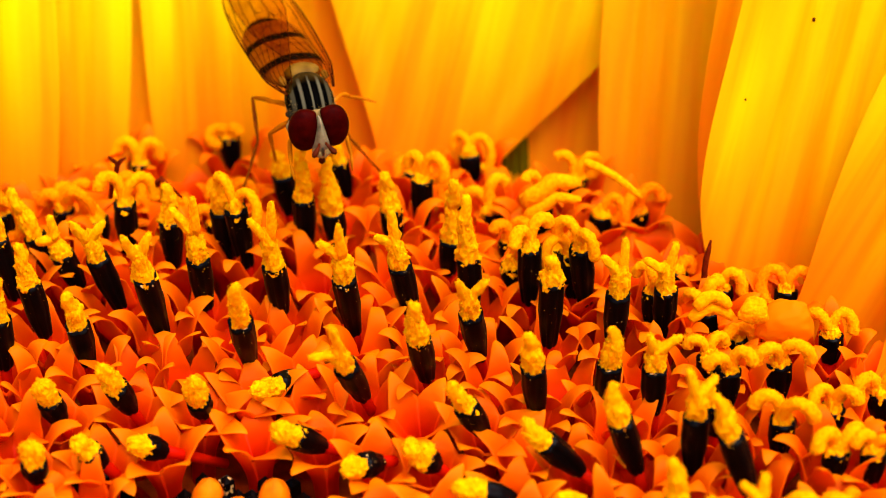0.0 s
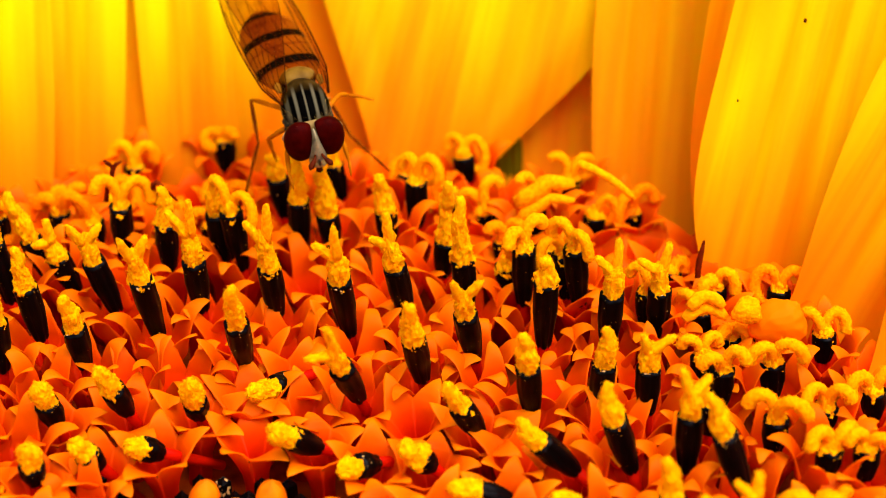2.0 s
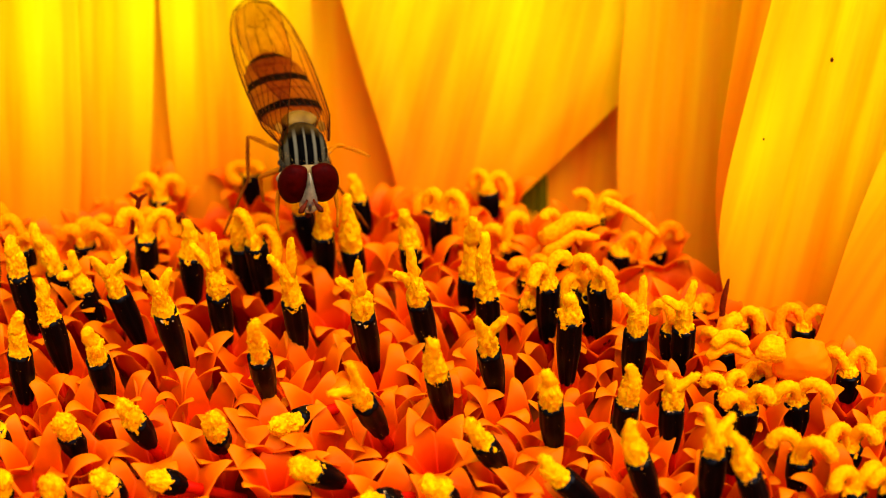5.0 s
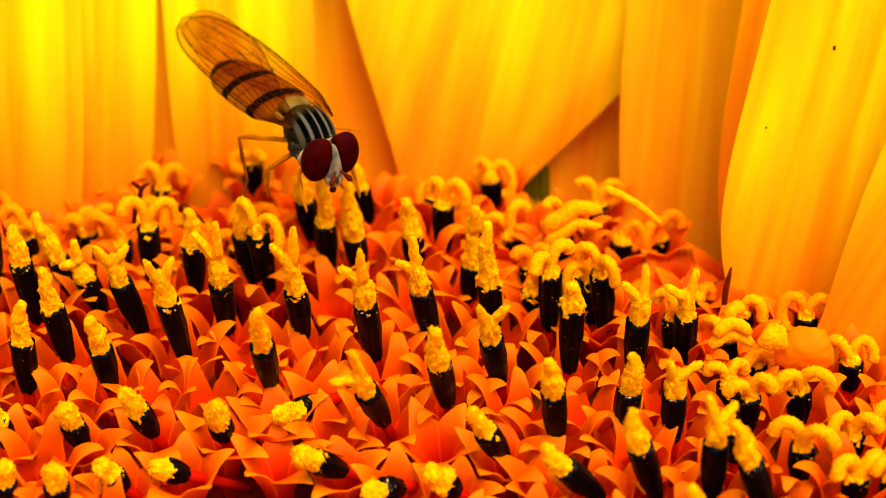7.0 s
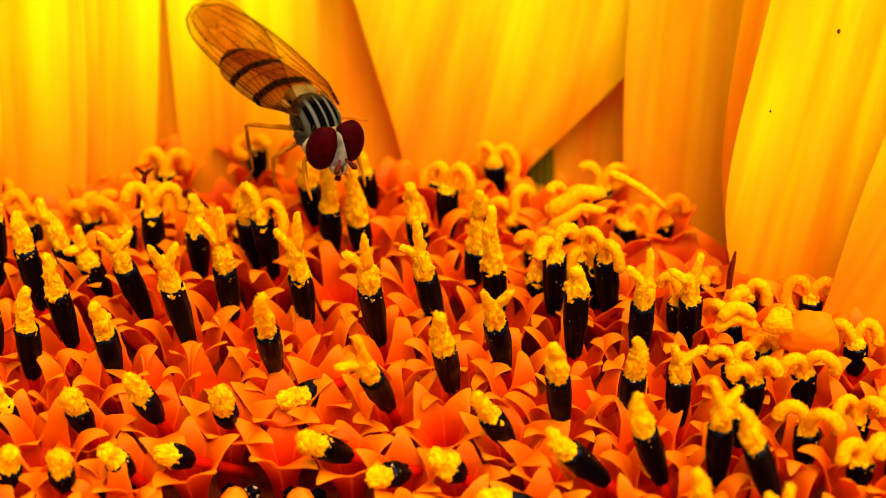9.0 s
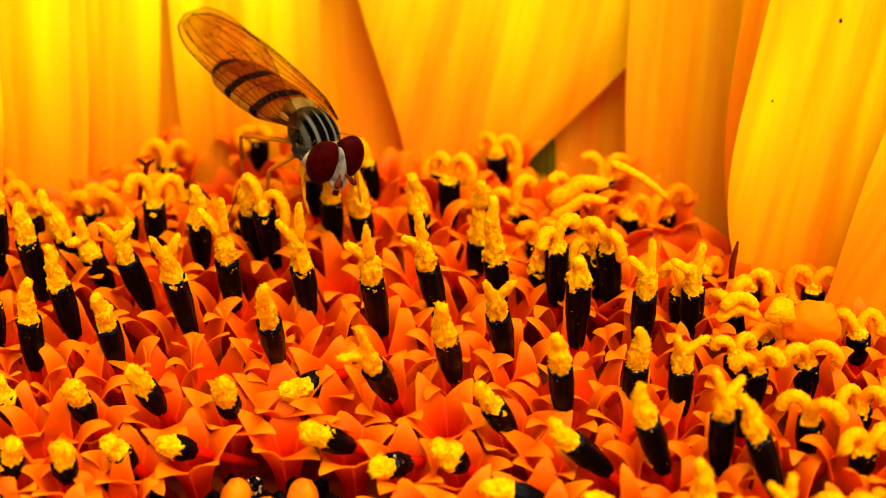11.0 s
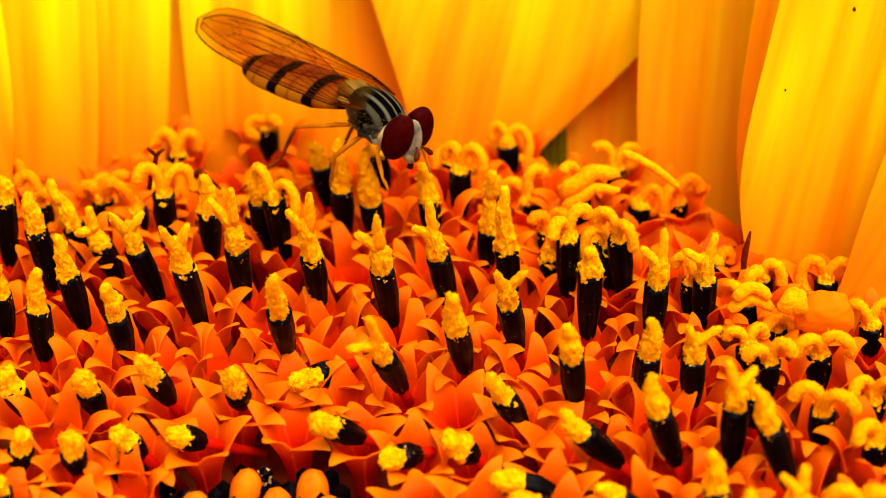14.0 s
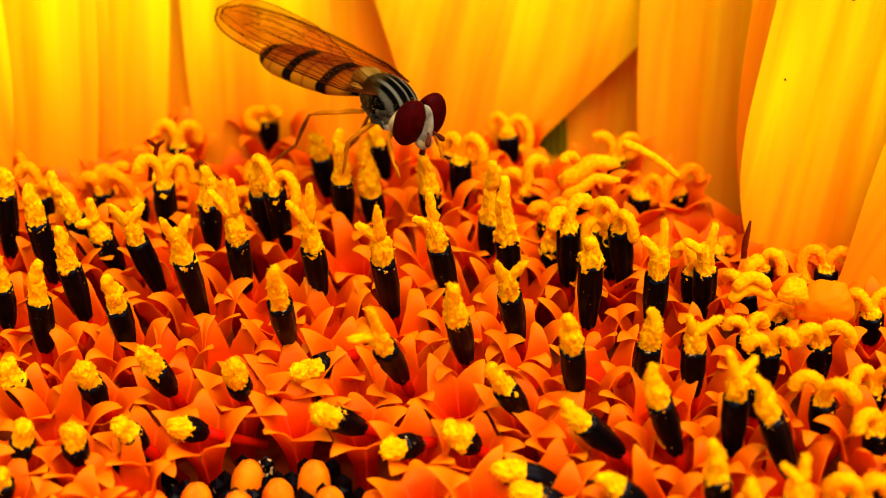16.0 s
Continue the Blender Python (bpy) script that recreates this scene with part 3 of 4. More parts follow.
# Florets whose anthers have not risen yet, between the others.
def add_open_corollas():
    tries = random.Random(11)
    for apart in (2.25, 2.0, 1.85):
        for _ in range(4000):
            a, r = tries.uniform(-0.1, math.pi + 0.1), tries.uniform(3.5, 24.6)
            x, y = r * math.cos(a), r * math.sin(a)
            if abs(x + 1) > 24 or y < 0.5 or math.hypot(x - BUD_X, y) < 5.8:
                continue
            if any((x - p) ** 2 + (y - q) ** 2 < apart ** 2 for p, q in floret_sites):
                continue
            if r > 18.8 and tries.random() < 0.6:
                add_floret((x, y, tries.uniform(-0.5, 0.5), tries.uniform(0.1, 0.6), tries.uniform(0.9, 2.0), tries.uniform(0.6, 0.8)), "styles", tries.randrange(200, 900))
                continue
            floret_sites.append((x, y))
            inner = r < 10.5
            part("disc_floret", tries.choice(YOUNG_COROLLAS if inner or r > 18.8 else COROLLAS), sunflower, "",
                 pose(x * MM, y * MM, (tries.uniform(-0.4, 0.0) if inner else tries.uniform(-0.3, 0.05)) * MM, tries.uniform(-8, 8), tries.uniform(-8, 8), tries.uniform(0, 72)))


BUD_X = -2.8
add_open_corollas()


def bud_mesh(seed):
    n, rows, verts = 20, 12, []
    for j in range(rows):
        q = j / (rows - 1)
        rad = 0.62 * math.sqrt(max(0.0, 1 - max(0.0, (q - 0.55) / 0.45) ** 2.2)) * (0.75 + 0.25 * min(1, q * 2))
        z = -3.0 + 2.9 * q
        for k in range(n):
            a = 2 * math.pi * k / n
            d = 1 + 0.05 * math.cos(5 * a) * q + 0.06 * noise.noise(Vector((math.cos(a) * 2, math.sin(a) * 2, z + seed * 4)))
            verts.append((rad * d * math.cos(a) * MM, rad * d * math.sin(a) * MM, (z - 0.12 * q ** 6 * abs(math.cos(2.5 * a))) * MM))
    return make_mesh("closed_bud", verts, grid_faces(n, rows, True), [BUD_MAT])


BUDS = [bud_mesh(s) for s in range(5)]
bud_sites = []
for k in range(1, 75):
    a, r = k * 2.399963, 0.92 * math.sqrt(k)
    x, y = BUD_X + r * math.cos(a), r * math.sin(a)
    if any((x - p) ** 2 + (y - q) ** 2 < 1.5 ** 2 for p, q in floret_sites):
        continue
    bud_sites.append((x, y))
    part("closed_bud", BUDS[k % 5], sunflower, "", pose(x * MM, y * MM, rng.uniform(-0.4, -0.1) * MM, rng.uniform(-8, 8), rng.uniform(-8, 8), rng.uniform(0, 360)))


def shade_chaff_mesh():
    """Blackish pointed scales between the closed buds, added to paint the gaps' shade."""
    r, verts, faces = random.Random(3), [], []
    for x, y in bud_sites:
        for k in range(6):
            a = 2 * math.pi * k / 6 + r.uniform(-0.2, 0.2)
            px, py, top = x + 0.98 * math.cos(a), y + 0.98 * math.sin(a), r.uniform(-1.1, -0.8)
            n = len(verts)
            for z, w in ((-3.3, 0.36), (-1.2, 0.3)):
                verts += [((px + w * math.cos(b)) * MM, (py + w * math.sin(b)) * MM, z * MM) for b in (0, 1.57, 3.14, 4.71)]
            verts.append((px * MM, py * MM, top * MM))
            faces += [(n + i, n + (i + 1) % 4, n + 4 + (i + 1) % 4, n + 4 + i) for i in range(4)]
            faces += [(n + 4 + i, n + 4 + (i + 1) % 4, n + 8) for i in range(4)]
    return make_mesh("shade_chaff", verts, faces, [ANTHER], smooth=False)


tagged(part("shade_chaff", shade_chaff_mesh(), sunflower, "blackish scales added to darken the gaps between the closed buds"), kind="stuff")


# ---- the hoverfly ----
FLY = 1.0


def fly_material(name, dark, light, scale, rough, spec, bump=0.00004):
    return grained(name, dark, light, scale, rough, bump, spec=spec)


EYE = fly_material("eye_dark_red", (0.019, 0.0002, 0.0001), (0.04, 0.0006, 0.0002), 2600, 0.5, 0.01, 0.00001)
SILVER = fly_material("face_silver", (0.09, 0.065, 0.03), (0.4, 0.29, 0.14), 1500, 0.6, 0.1)
CREAM = fly_material("face_cream", (0.18, 0.095, 0.024), (0.44, 0.27, 0.085), 1500, 0.7, 0.05)
BRONZE = fly_material("body_dark", (0.006, 0.004, 0.002), (0.035, 0.022, 0.008), 1200, 0.35, 0.5)
FUZZ = fly_material("side_fuzz", (0.004, 0.002, 0.0005), (0.12, 0.075, 0.022), 1300, 0.9, 0.1, 0.0001)
BROWN = fly_material("antenna_brown", (0.03, 0.003, 0.0005), (0.1, 0.011, 0.001), 2400, 0.5, 0.03)
AMBER = fly_material("leg_amber", (0.3, 0.06, 0.0), (0.55, 0.15, 0.0), 1500, 0.6, 0.02)
LEG_DARK = fly_material("leg_brown", (0.07, 0.009, 0.0), (0.24, 0.045, 0.0), 1500, 0.6, 0.02)
VEIN = fly_material("vein_brown", (0.02, 0.003, 0.0005), (0.06, 0.01, 0.001), 1500, 0.7, 0.0)
SCUTELLUM = fly_material("scutellum_ochre", (0.09, 0.036, 0.001), (0.2, 0.09, 0.008), 1500, 0.5, 0.06)


def banded_material():
    """Abdomen: orange with black bands across it, each followed by a thinner one."""
    m, n, l, b = material("abdomen_banded", (0.5, 0.15, 0.02), 0.4)
    tc, sep, mr = n.new("ShaderNodeTexCoord"), n.new("ShaderNodeSeparateXYZ"), n.new("ShaderNodeMapRange")
    nz = add_noise(n, l, 1400, 2.0)
    l.new(tc.outputs["Object"], sep.inputs["Vector"])
    add = n.new("ShaderNodeMath")
    add.operation, add.inputs[1].default_value = "MULTIPLY_ADD", 0.0003
    l.new(nz, add.inputs[0])
    l.new(sep.outputs["Y"], add.inputs[2])
    l.new(add.outputs[0], mr.inputs["Value"])
    mr.inputs["From Min"].default_value, mr.inputs["From Max"].default_value = -6.85 * MM * FLY, -0.9 * MM * FLY
    o, k, br = (0.36, 0.112, 0.002), (0.004, 0.0015, 0.0005), (0.22, 0.045, 0.001)
    col = add_ramp(n, l, mr.outputs["Result"], [(0.0, br), (0.06, o), (0.115, o), (0.125, k), (0.19, k), (0.205, o), (0.27, o), (0.29, br), (0.31, o), (0.41, o), (0.425, k), (0.505, k),
                                                  (0.52, o), (0.59, o), (0.61, br), (0.63, o), (0.735, o), (0.75, k), (0.82, k), (0.84, br), (0.92, o), (1.0, k)])
    l.new(col, b.inputs["Base Color"])
    b.inputs["Specular IOR Level"].default_value = 0.01
    return m


def striped_material():
    """Thorax: dark bronze above with pale grey lines along it."""
    m, n, l, b = material("thorax_striped", (0.05, 0.04, 0.02), 0.35)
    tc, sep, ab, mr = n.new("ShaderNodeTexCoord"), n.new("ShaderNodeSeparateXYZ"), n.new("ShaderNodeMath"), n.new("ShaderNodeMapRange")
    l.new(tc.outputs["Object"], sep.inputs["Vector"])
    ab.operation = "ABSOLUTE"
    l.new(sep.outputs["X"], ab.inputs[0])
    l.new(ab.outputs[0], mr.inputs["Value"])
    mr.inputs["From Max"].default_value = 1.1 * MM * FLY
    k, g, f = (0.0008, 0.0005, 0.0003), (0.085, 0.065, 0.034), (0.05, 0.038, 0.018)
    lines = add_ramp(n, l, mr.outputs["Result"], [(0.0, g), (0.02, g), (0.05, k), (0.27, k), (0.32, g), (0.39, g), (0.43, k), (0.57, k), (0.62, f), (0.72, f), (0.78, k), (1.0, k)])
    yr = n.new("ShaderNodeMapRange")
    yr.inputs["From Min"].default_value, yr.inputs["From Max"].default_value = 0.0 * MM, 0.55 * MM
    l.new(sep.outputs["Y"], yr.inputs["Value"])
    back = add_noise(n, l, 1800, 3.0)
    bronze = add_ramp(n, l, back, [(0.3, (0.012, 0.005, 0.001)), (0.7, (0.055, 0.026, 0.004))])
    l.new(add_mix(n, l, yr.outputs["Result"], bronze, lines), b.inputs["Base Color"])
    b.inputs["Specular IOR Level"].default_value = 0.03
    b.inputs["Roughness"].default_value = 0.35
    b.inputs["IOR"].default_value = 1.12
    add_bump(n, l, back, b, 0.4, 0.00004)
    return m


def wing_material():
    """Clear amber membrane with a faint gloss."""
    m, n, l, b = material("wing_membrane", (0.6, 0.35, 0.08), 0.25)
    clear, gloss, mix = n.new("ShaderNodeBsdfTransparent"), n.new("ShaderNodeBsdfGlossy"), n.new("ShaderNodeMixShader")
    f = add_noise(n, l, 900, 2.0)
    l.new(add_ramp(n, l, f, [(0.3, (0.66, 0.46, 0.12)), (0.7, (0.84, 0.63, 0.25))]), clear.inputs["Color"])
    gloss.inputs["Roughness"].default_value = 0.3
    gloss.inputs["Color"].default_value = (0.8, 0.6, 0.35, 1)
    mix.inputs["Fac"].default_value = 0.008
    l.new(clear.outputs["BSDF"], mix.inputs[1])
    l.new(gloss.outputs["BSDF"], mix.inputs[2])
    l.new(mix.outputs["Shader"], n["Material Output"].inputs["Surface"])
    return m


def egg(name, centre, radii, mat, rough=0.02, seed=0, shape=None, n=32, rows=20):
    """A closed rounded body; shape(p) may move each point of the unit ball before it is scaled."""
    verts = []
    for j in range(rows):
        th = math.pi * (0.002 + 0.996 * j / (rows - 1))
        for k in range(n):
            a = 2 * math.pi * k / n
            p = Vector((math.sin(th) * math.cos(a), math.sin(th) * math.sin(a), math.cos(th)))
            p *= 1 + rough * noise.noise(p * 4 + Vector((seed, 0, 0)))
            if shape:
                p = shape(p)
            verts.append([(c + r * v) * MM * FLY for c, r, v in zip(centre, radii, p)])
    return make_mesh(name, verts, [f[::-1] for f in grid_faces(n, rows, True)], [mat])


def eye_shape(p, side):
    """Rounded outside, flat towards the other eye; the gap between them widens downwards."""
    x = 0.62 + side * p.x * (0.9 if p.x * side < 0 else 0.62)
    return Vector((side * max(x, 0.05 + 0.17 * (1 - p.z)), p.y * (1 - 0.08 * p.z), p.z))


def abdomen_mesh(mat):
    n, rows, verts = 32, 46, []
    for j in range(rows):
        q = j / (rows - 1)
        w = 1.34 * min(1, 0.5 + 2.2 * q) * max(0.0, 1 - max(0, (q - 0.5) / 0.5) ** 2.6) ** 0.6 + 0.02
        seg = 0.035 * abs(math.sin(q * math.pi * 3.1 + 0.35))
        for k in range(n):
            a = 2 * math.pi * k / n
            z = 0.56 * (0.7 + 0.3 * min(1, 3 * q)) * (w / 1.34) ** 0.7
            verts.append(((w + seg) * math.cos(a) * MM * FLY, (-0.9 - 5.9 * q) * MM * FLY,
                          (-0.05 + (z + seg) * math.sin(a) - 0.32 * q) * MM * FLY))
    fs = [f[::-1] for f in grid_faces(n, rows, True)]
    return make_mesh("abdomen", verts, fs + [tuple(range(n)), tuple(reversed(range((rows - 1) * n, rows * n)))], [mat])


WING_LONG, WING_WIDE = 9.8, 2.5


def wing_edge(q):
    """Leading and trailing edge of the wing at a share q of its length, across it."""
    tip = max(0.0, 1 - max(0.0, (q - 0.68) / 0.32) ** 2.5) ** 0.5 * (0.2 + 0.8 * min(1.0, q / 0.14) ** 0.7)
    front = (0.16 + 0.26 * math.sin(min(1.0, q * 1.5) * math.pi / 2)) * tip
    back = -(0.2 + 0.38 * min(1.0, max(0.0, q - 0.15) * 2.8) ** 0.9 * (1 - 0.12 * q)) * tip
    return front * WING_WIDE, (back - 0.01) * WING_WIDE


def wing_lift(x, q):
    return 0.10 * math.sin(q * 3.1) + 0.05 * math.sin(x * 4 + q * 6) * q


def wing_mesh(side, mat):
    nu, nv, verts = 13, 44, []
    for j in range(nv):
        q = j / (nv - 1)
        f, b = wing_edge(q)
        for i in range(nu):
            x = b + (f - b) * i / (nu - 1)
            verts.append((side * x * MM * FLY, -WING_LONG * q * MM * FLY, wing_lift(x, q) * MM * FLY))
    fs = grid_faces(nu, nv)
    return make_mesh("wing", verts, fs if side < 0 else [f[::-1] for f in fs], [mat])


def wing_veins(side):
    """Rim and lengthwise veins of a wing, with a few cross-veins."""
    def at(share, q):
        f, b = wing_edge(q)
        x = b + (f - b) * share
        return Vector((side * x, -WING_LONG * q, wing_lift(x, q) + 0.015)) * MM * FLY
    lines = []
    for s0, s1, q0, q1, r in ((1.0, 1.0, 0.0, 1.0, 0.06), (0.0, 0.0, 0.05, 1.0, 0.032), (0.9, 0.96, 0.0, 0.72, 0.035), (0.82, 0.86, 0.0, 0.9, 0.03),
                              (0.74, 0.66, 0.0, 0.97, 0.026), (0.62, 0.48, 0.03, 0.8, 0.024), (0.5, 0.26, 0.03, 0.82, 0.022), (0.36, 0.1, 0.03, 0.55, 0.02)):
        lines.append(([at(s0 + (s1 - s0) * (k / 20) + (0.03 * math.sin(k * 0.5 + s0 * 9) if s0 < 0.9 and s0 > 0 else 0), q0 + (q1 - q0) * k / 20) for k in range(21)], r))
    for a, b, q in ((0.74, 0.58, 0.42), (0.56, 0.36, 0.6), (0.48, 0.3, 0.8), (0.66, 0.5, 0.8), (0.36, 0.14, 0.52)):
        lines.append(([at(a + (b - a) * k / 6, q + 0.015 * math.sin(k)) for k in range(7)], 0.02))
    return [tube_mesh("vein", pts, [r * 0.62 * MM] * len(pts), VEIN, 6) for pts, r in lines]


def leg_mesh(side, knots, radii, mat):
    pts, rad = [], []
    for i in range(len(knots) - 1):
        a, b = Vector(knots[i]), Vector(knots[i + 1])
        for k in range(6):
            q = k / 6
            pts.append((a + (b - a) * q + Vector((0, 0, 0.05 * math.sin(q * math.pi)))) * MM * FLY)
            rad.append((radii[i] + (radii[i + 1] - radii[i]) * q + 0.03 * math.sin(q * math.pi)) * MM)
    pts.append(Vector(knots[-1]) * MM * FLY)
    rad.append(radii[-1] * MM)
    return tube_mesh("leg", [Vector((side * p.x, p.y, p.z)) for p in pts], rad, mat, 9, 0.1, 2)


def hair_mesh(seed):
    """Short golden hairs round the thorax, many and fine."""
    r, verts, faces = random.Random(seed), [], []
    for _ in range(800):
        a, h = r.uniform(0, 2 * math.pi), r.uniform(-0.75, 0.75)
        d = Vector((math.cos(a), math.sin(a), h)).normalized()
        if d.z > 0.55:
            continue
        foot = Vector((d.x * 0.94, 0.42 + d.y * 1.36, d.z * 0.85)) * MM * FLY
        way = (d + Vector((r.uniform(-0.5, 0.5), r.uniform(-0.5, 0.5), r.uniform(-0.6, 0.3)))).normalized()
        side = way.cross(Vector((0.3, 0.2, 0.9))).normalized() * 0.003 * MM
        n = len(verts)
        verts += [foot - side, foot + side, foot + side.cross(way) * 1.4, foot + way * r.uniform(0.1, 0.3) * MM]
        faces += [(n, n + 1, n + 3), (n + 1, n + 2, n + 3), (n + 2, n, n + 3)]
    return make_mesh("hair", verts, faces, [HAIR])


HAIR = fly_material("hair_gold", (0.4, 0.2, 0.03), (0.75, 0.45, 0.12), 1500, 0.8, 0.0)


shins = []


def hoverfly():
    fly = tagged(new("hoverfly"), "hoverfly with dark red eyes and a black-banded orange abdomen", "hoverfly")
    nod = pose(0, 1.75 * MM, 0, -14) @ pose(0, -1.75 * MM, 0)
    head = part("head", egg("head", (0, 1.9, -0.1), (1.25, 0.36, 0.98), CREAM, 0.04, 0, lambda p: Vector((p.x, p.y, p.z * (0.66 if p.z > 0 else 1.0)))), fly, "silver-grey head with cream rim", nod)
    for side in (-1, 1):
        part("eye", egg("eye", (0, 2.28, 0.0), (1, 0.6, 1.06), EYE, 0.0, 0, lambda p: eye_shape(p, side)), head, "large dark red compound eye")
        part("antenna", tube_mesh("antenna", [Vector((side * x, y, z)) * MM for x, y, z in ((0.1, 2.95, -0.15), (0.18, 3.14, -0.18), (0.28, 3.26, -0.25), (0.4, 3.38, -0.36), (0.47, 3.44, -0.43))],
                                  [0.05 * MM, 0.05 * MM, 0.1 * MM, 0.13 * MM, 0.05 * MM], BROWN, 10, 0.1, side), head, "short brown antenna")
    part("face", egg("face", (0, 2.56, -0.12), (0.3, 0.5, 0.98), SILVER, 0.05, 3,
                     lambda p: Vector((p.x * (1.05 - 0.8 * p.z), p.y + 0.3 * max(0, -p.z), p.z))), head, "silver-grey face that widens downwards")
    part("mouth_rim", egg("mouth_rim", (0, 2.82, -0.78), (0.38, 0.34, 0.32), CREAM, 0.12, 5), head, "cream mouth rim")
    part("face_knob", egg("face_knob", (0, 3.06, -0.62), (0.08, 0.14, 0.26), BRONZE, 0.05, 5), head, "dark bar above the mouth")
    part("proboscis", tube_mesh("proboscis", [Vector(p) * MM for p in ((0, 2.85, -0.9), (0, 2.88, -1.1), (0.03, 2.95, -1.35))], [0.16 * MM, 0.12 * MM, 0.15 * MM], BROWN, 9, 0.2, 4), head)
    thorax = part("thorax", egg("thorax", (0, 0.4, -0.02), (1.0, 1.42, 0.98), striped_material(), 0.02, 1, lambda p: Vector((p.x, p.y, p.z * (1 - 0.1 * p.y)))), fly,
                  "dark bronze thorax with pale grey stripes")
    part("underside", egg("underside", (0, 0.75, -0.35), (0.98, 1.25, 0.72), FUZZ, 0.35, 9), thorax, "golden hairy sides")
    part("breast", egg("breast", (0, 1.3, -0.5), (0.9, 0.52, 0.5), SILVER, 0.35, 4), thorax, "pale hairy breast behind the head")
    for side in (-1, 1):
        part("calypter", egg("calypter", (0.88 * side, -0.62, 0.42), (0.14, 0.34, 0.1), CREAM, 0.1, side), thorax, "pale scale at the wing's root")
    tagged(part("hair", hair_mesh(5), thorax, "fine golden hairs"), kind="stuff")
    part("scutellum", egg("scutellum", (0, -1.02, 0.5), (0.74, 0.52, 0.28), SCUTELLUM, 0.02, 2, lambda p: Vector((p.x, p.y - 0.25 * p.x * p.x * (p.y < 0) * p.y, p.z))), thorax, "ochre half-moon scutellum")
    bent = pose(0, -0.7 * MM, 0, 0, 0, 7.6) @ pose(0, 0.7 * MM, 0)
    part("abdomen", abdomen_mesh(banded_material()), fly, "orange abdomen with black bands", bent)
    membrane = wing_material()
    for side in (-1, 1):
        w = part("wing", wing_mesh(side, membrane), fly, "clear amber wing folded over the back",
                 pose(0, 0, 0, 0, 0, 6.5) @ pose(side * 0.92 * MM, 0.55 * MM, (0.52 + 0.06 * side) * MM, -2.2, 16 + side * 12, side * -5.0 + 1.0))
        for v in wing_veins(side):
            part("vein", v, w)
        part("leg", leg_mesh(side, [(0.6, -0.4, -0.75), (1.3, -1.3, -0.95), (2.0, -2.2, -1.2)] if side > 0 else [(0.6, -0.4, -0.75), (0.95, -1.1, -1.2), (1.2, -1.8, -1.7)], [0.08, 0.085, 0.055], AMBER), fly, "amber hind thigh")
        shin = part("shin", leg_mesh(side, [(0, 0, 0), (0.1, -0.7, -1.7), (0.65, -1.4, -2.65), (1.2, -2.1, -3.6)], [0.065, 0.05, 0.04, 0.03], LEG_DARK), fly, "brown hind shin with its foot")
        shins.append((shin, side))
        mid = [(0.5, 0.4, -0.8), (1.7, -0.1, -1.7), (1.6, -0.3, -2.6), (1.5, -0.5, -3.4)] if side > 0 else [(0.5, 0.4, -0.8), (1.55, -0.9, -0.9), (2.0, -1.4, -1.4), (3.0, -0.8, -1.5)]
        part("leg", leg_mesh(side, mid, [0.09, 0.08, 0.055, 0.03], AMBER), fly, "amber middle leg")
        part("leg", leg_mesh(side, [(0.4, 1.3, -0.75), (1.15, 1.75, -0.95), (1.25, 2.25, -1.8), (1.2, 2.6, -2.3)], [0.09, 0.08, 0.055, 0.03], AMBER), fly, "amber fore leg")
    return fly


fly = hoverfly()

# Withered florets and a loose strand at the rim, and two dark flecks on a petal.
def wilted_mesh(centre, radii, seed, mat):
    """A withered floret: a rumpled hood, folded and open below."""
    def fold(p):
        crease = 0.1 * math.sin(p.x * 4 + p.y * 2 + seed) + 0.07 * math.sin(p.z * 5 + p.x * 3)
        return p * (1 + crease * (0.6 + 0.4 * p.z)) + Vector((0.25 * p.z * p.z, 0, -0.25 * p.x * p.x))
    return egg("wilted_floret", [v / FLY for v in centre], radii, mat, 0.09, seed, fold, 44, 32)


for centre, radii, seed_, mat, label in (
        ((17.45, 10.2, 2.75), (0.6, 0.5, 0.55), 32, STYLE_MAT, "withered yellow floret rolled into a lump"),
        ((18.75, 10.4, 2.05), (1.2, 0.7, 0.95), 33, PETAL_SHADED, "withered orange floret beside a petal")):
    part("wilted_floret", wilted_mesh(centre, radii, seed_, mat), sunflower, label)
for lift, back, thick in ((0.0, 0.0, 0.4), (-0.55, -0.4, 0.28)):
    part("style_branch", strand_mesh([(9.0 + 2.3 * q, 18.5 + back, 2.2 + lift + 1.15 * math.sin(q * 2.2) + 0.1 * math.sin(q * 14)) for q in (0, 0.12, 0.25, 0.4, 0.55, 0.7, 0.85, 1)], thick, 0.7 * thick, 15, STYLE_MAT, 0.35),
         sunflower, "withered yellow style lying across")
part("style_branch", strand_mesh([(16.15, 14.55, 0.6), (16.15, 14.5, 1.2), (16.13, 14.46, 1.7), (16.16, 14.44, 2.2), (16.2, 14.36, 2.7), (16.24, 14.3, 3.2)], 0.15, 0.1, 17, WITHERED, 0.5), sunflower, "withered brown style")
for z, long in ((2.25, 1.0), (2.8, 0.8)):
    part("style_branch", strand_mesh([(15.9 + long * (q - 0.5) * 1.7, 10.3 + 0.3 * math.sin(q * 3), z + 0.35 * math.sin(q * 3.1)) for q in (0, 0.15, 0.3, 0.5, 0.7, 0.85, 1)], 0.26, 0.26, 12, STYLE_MAT),
         sunflower, "withered yellow style lying across")
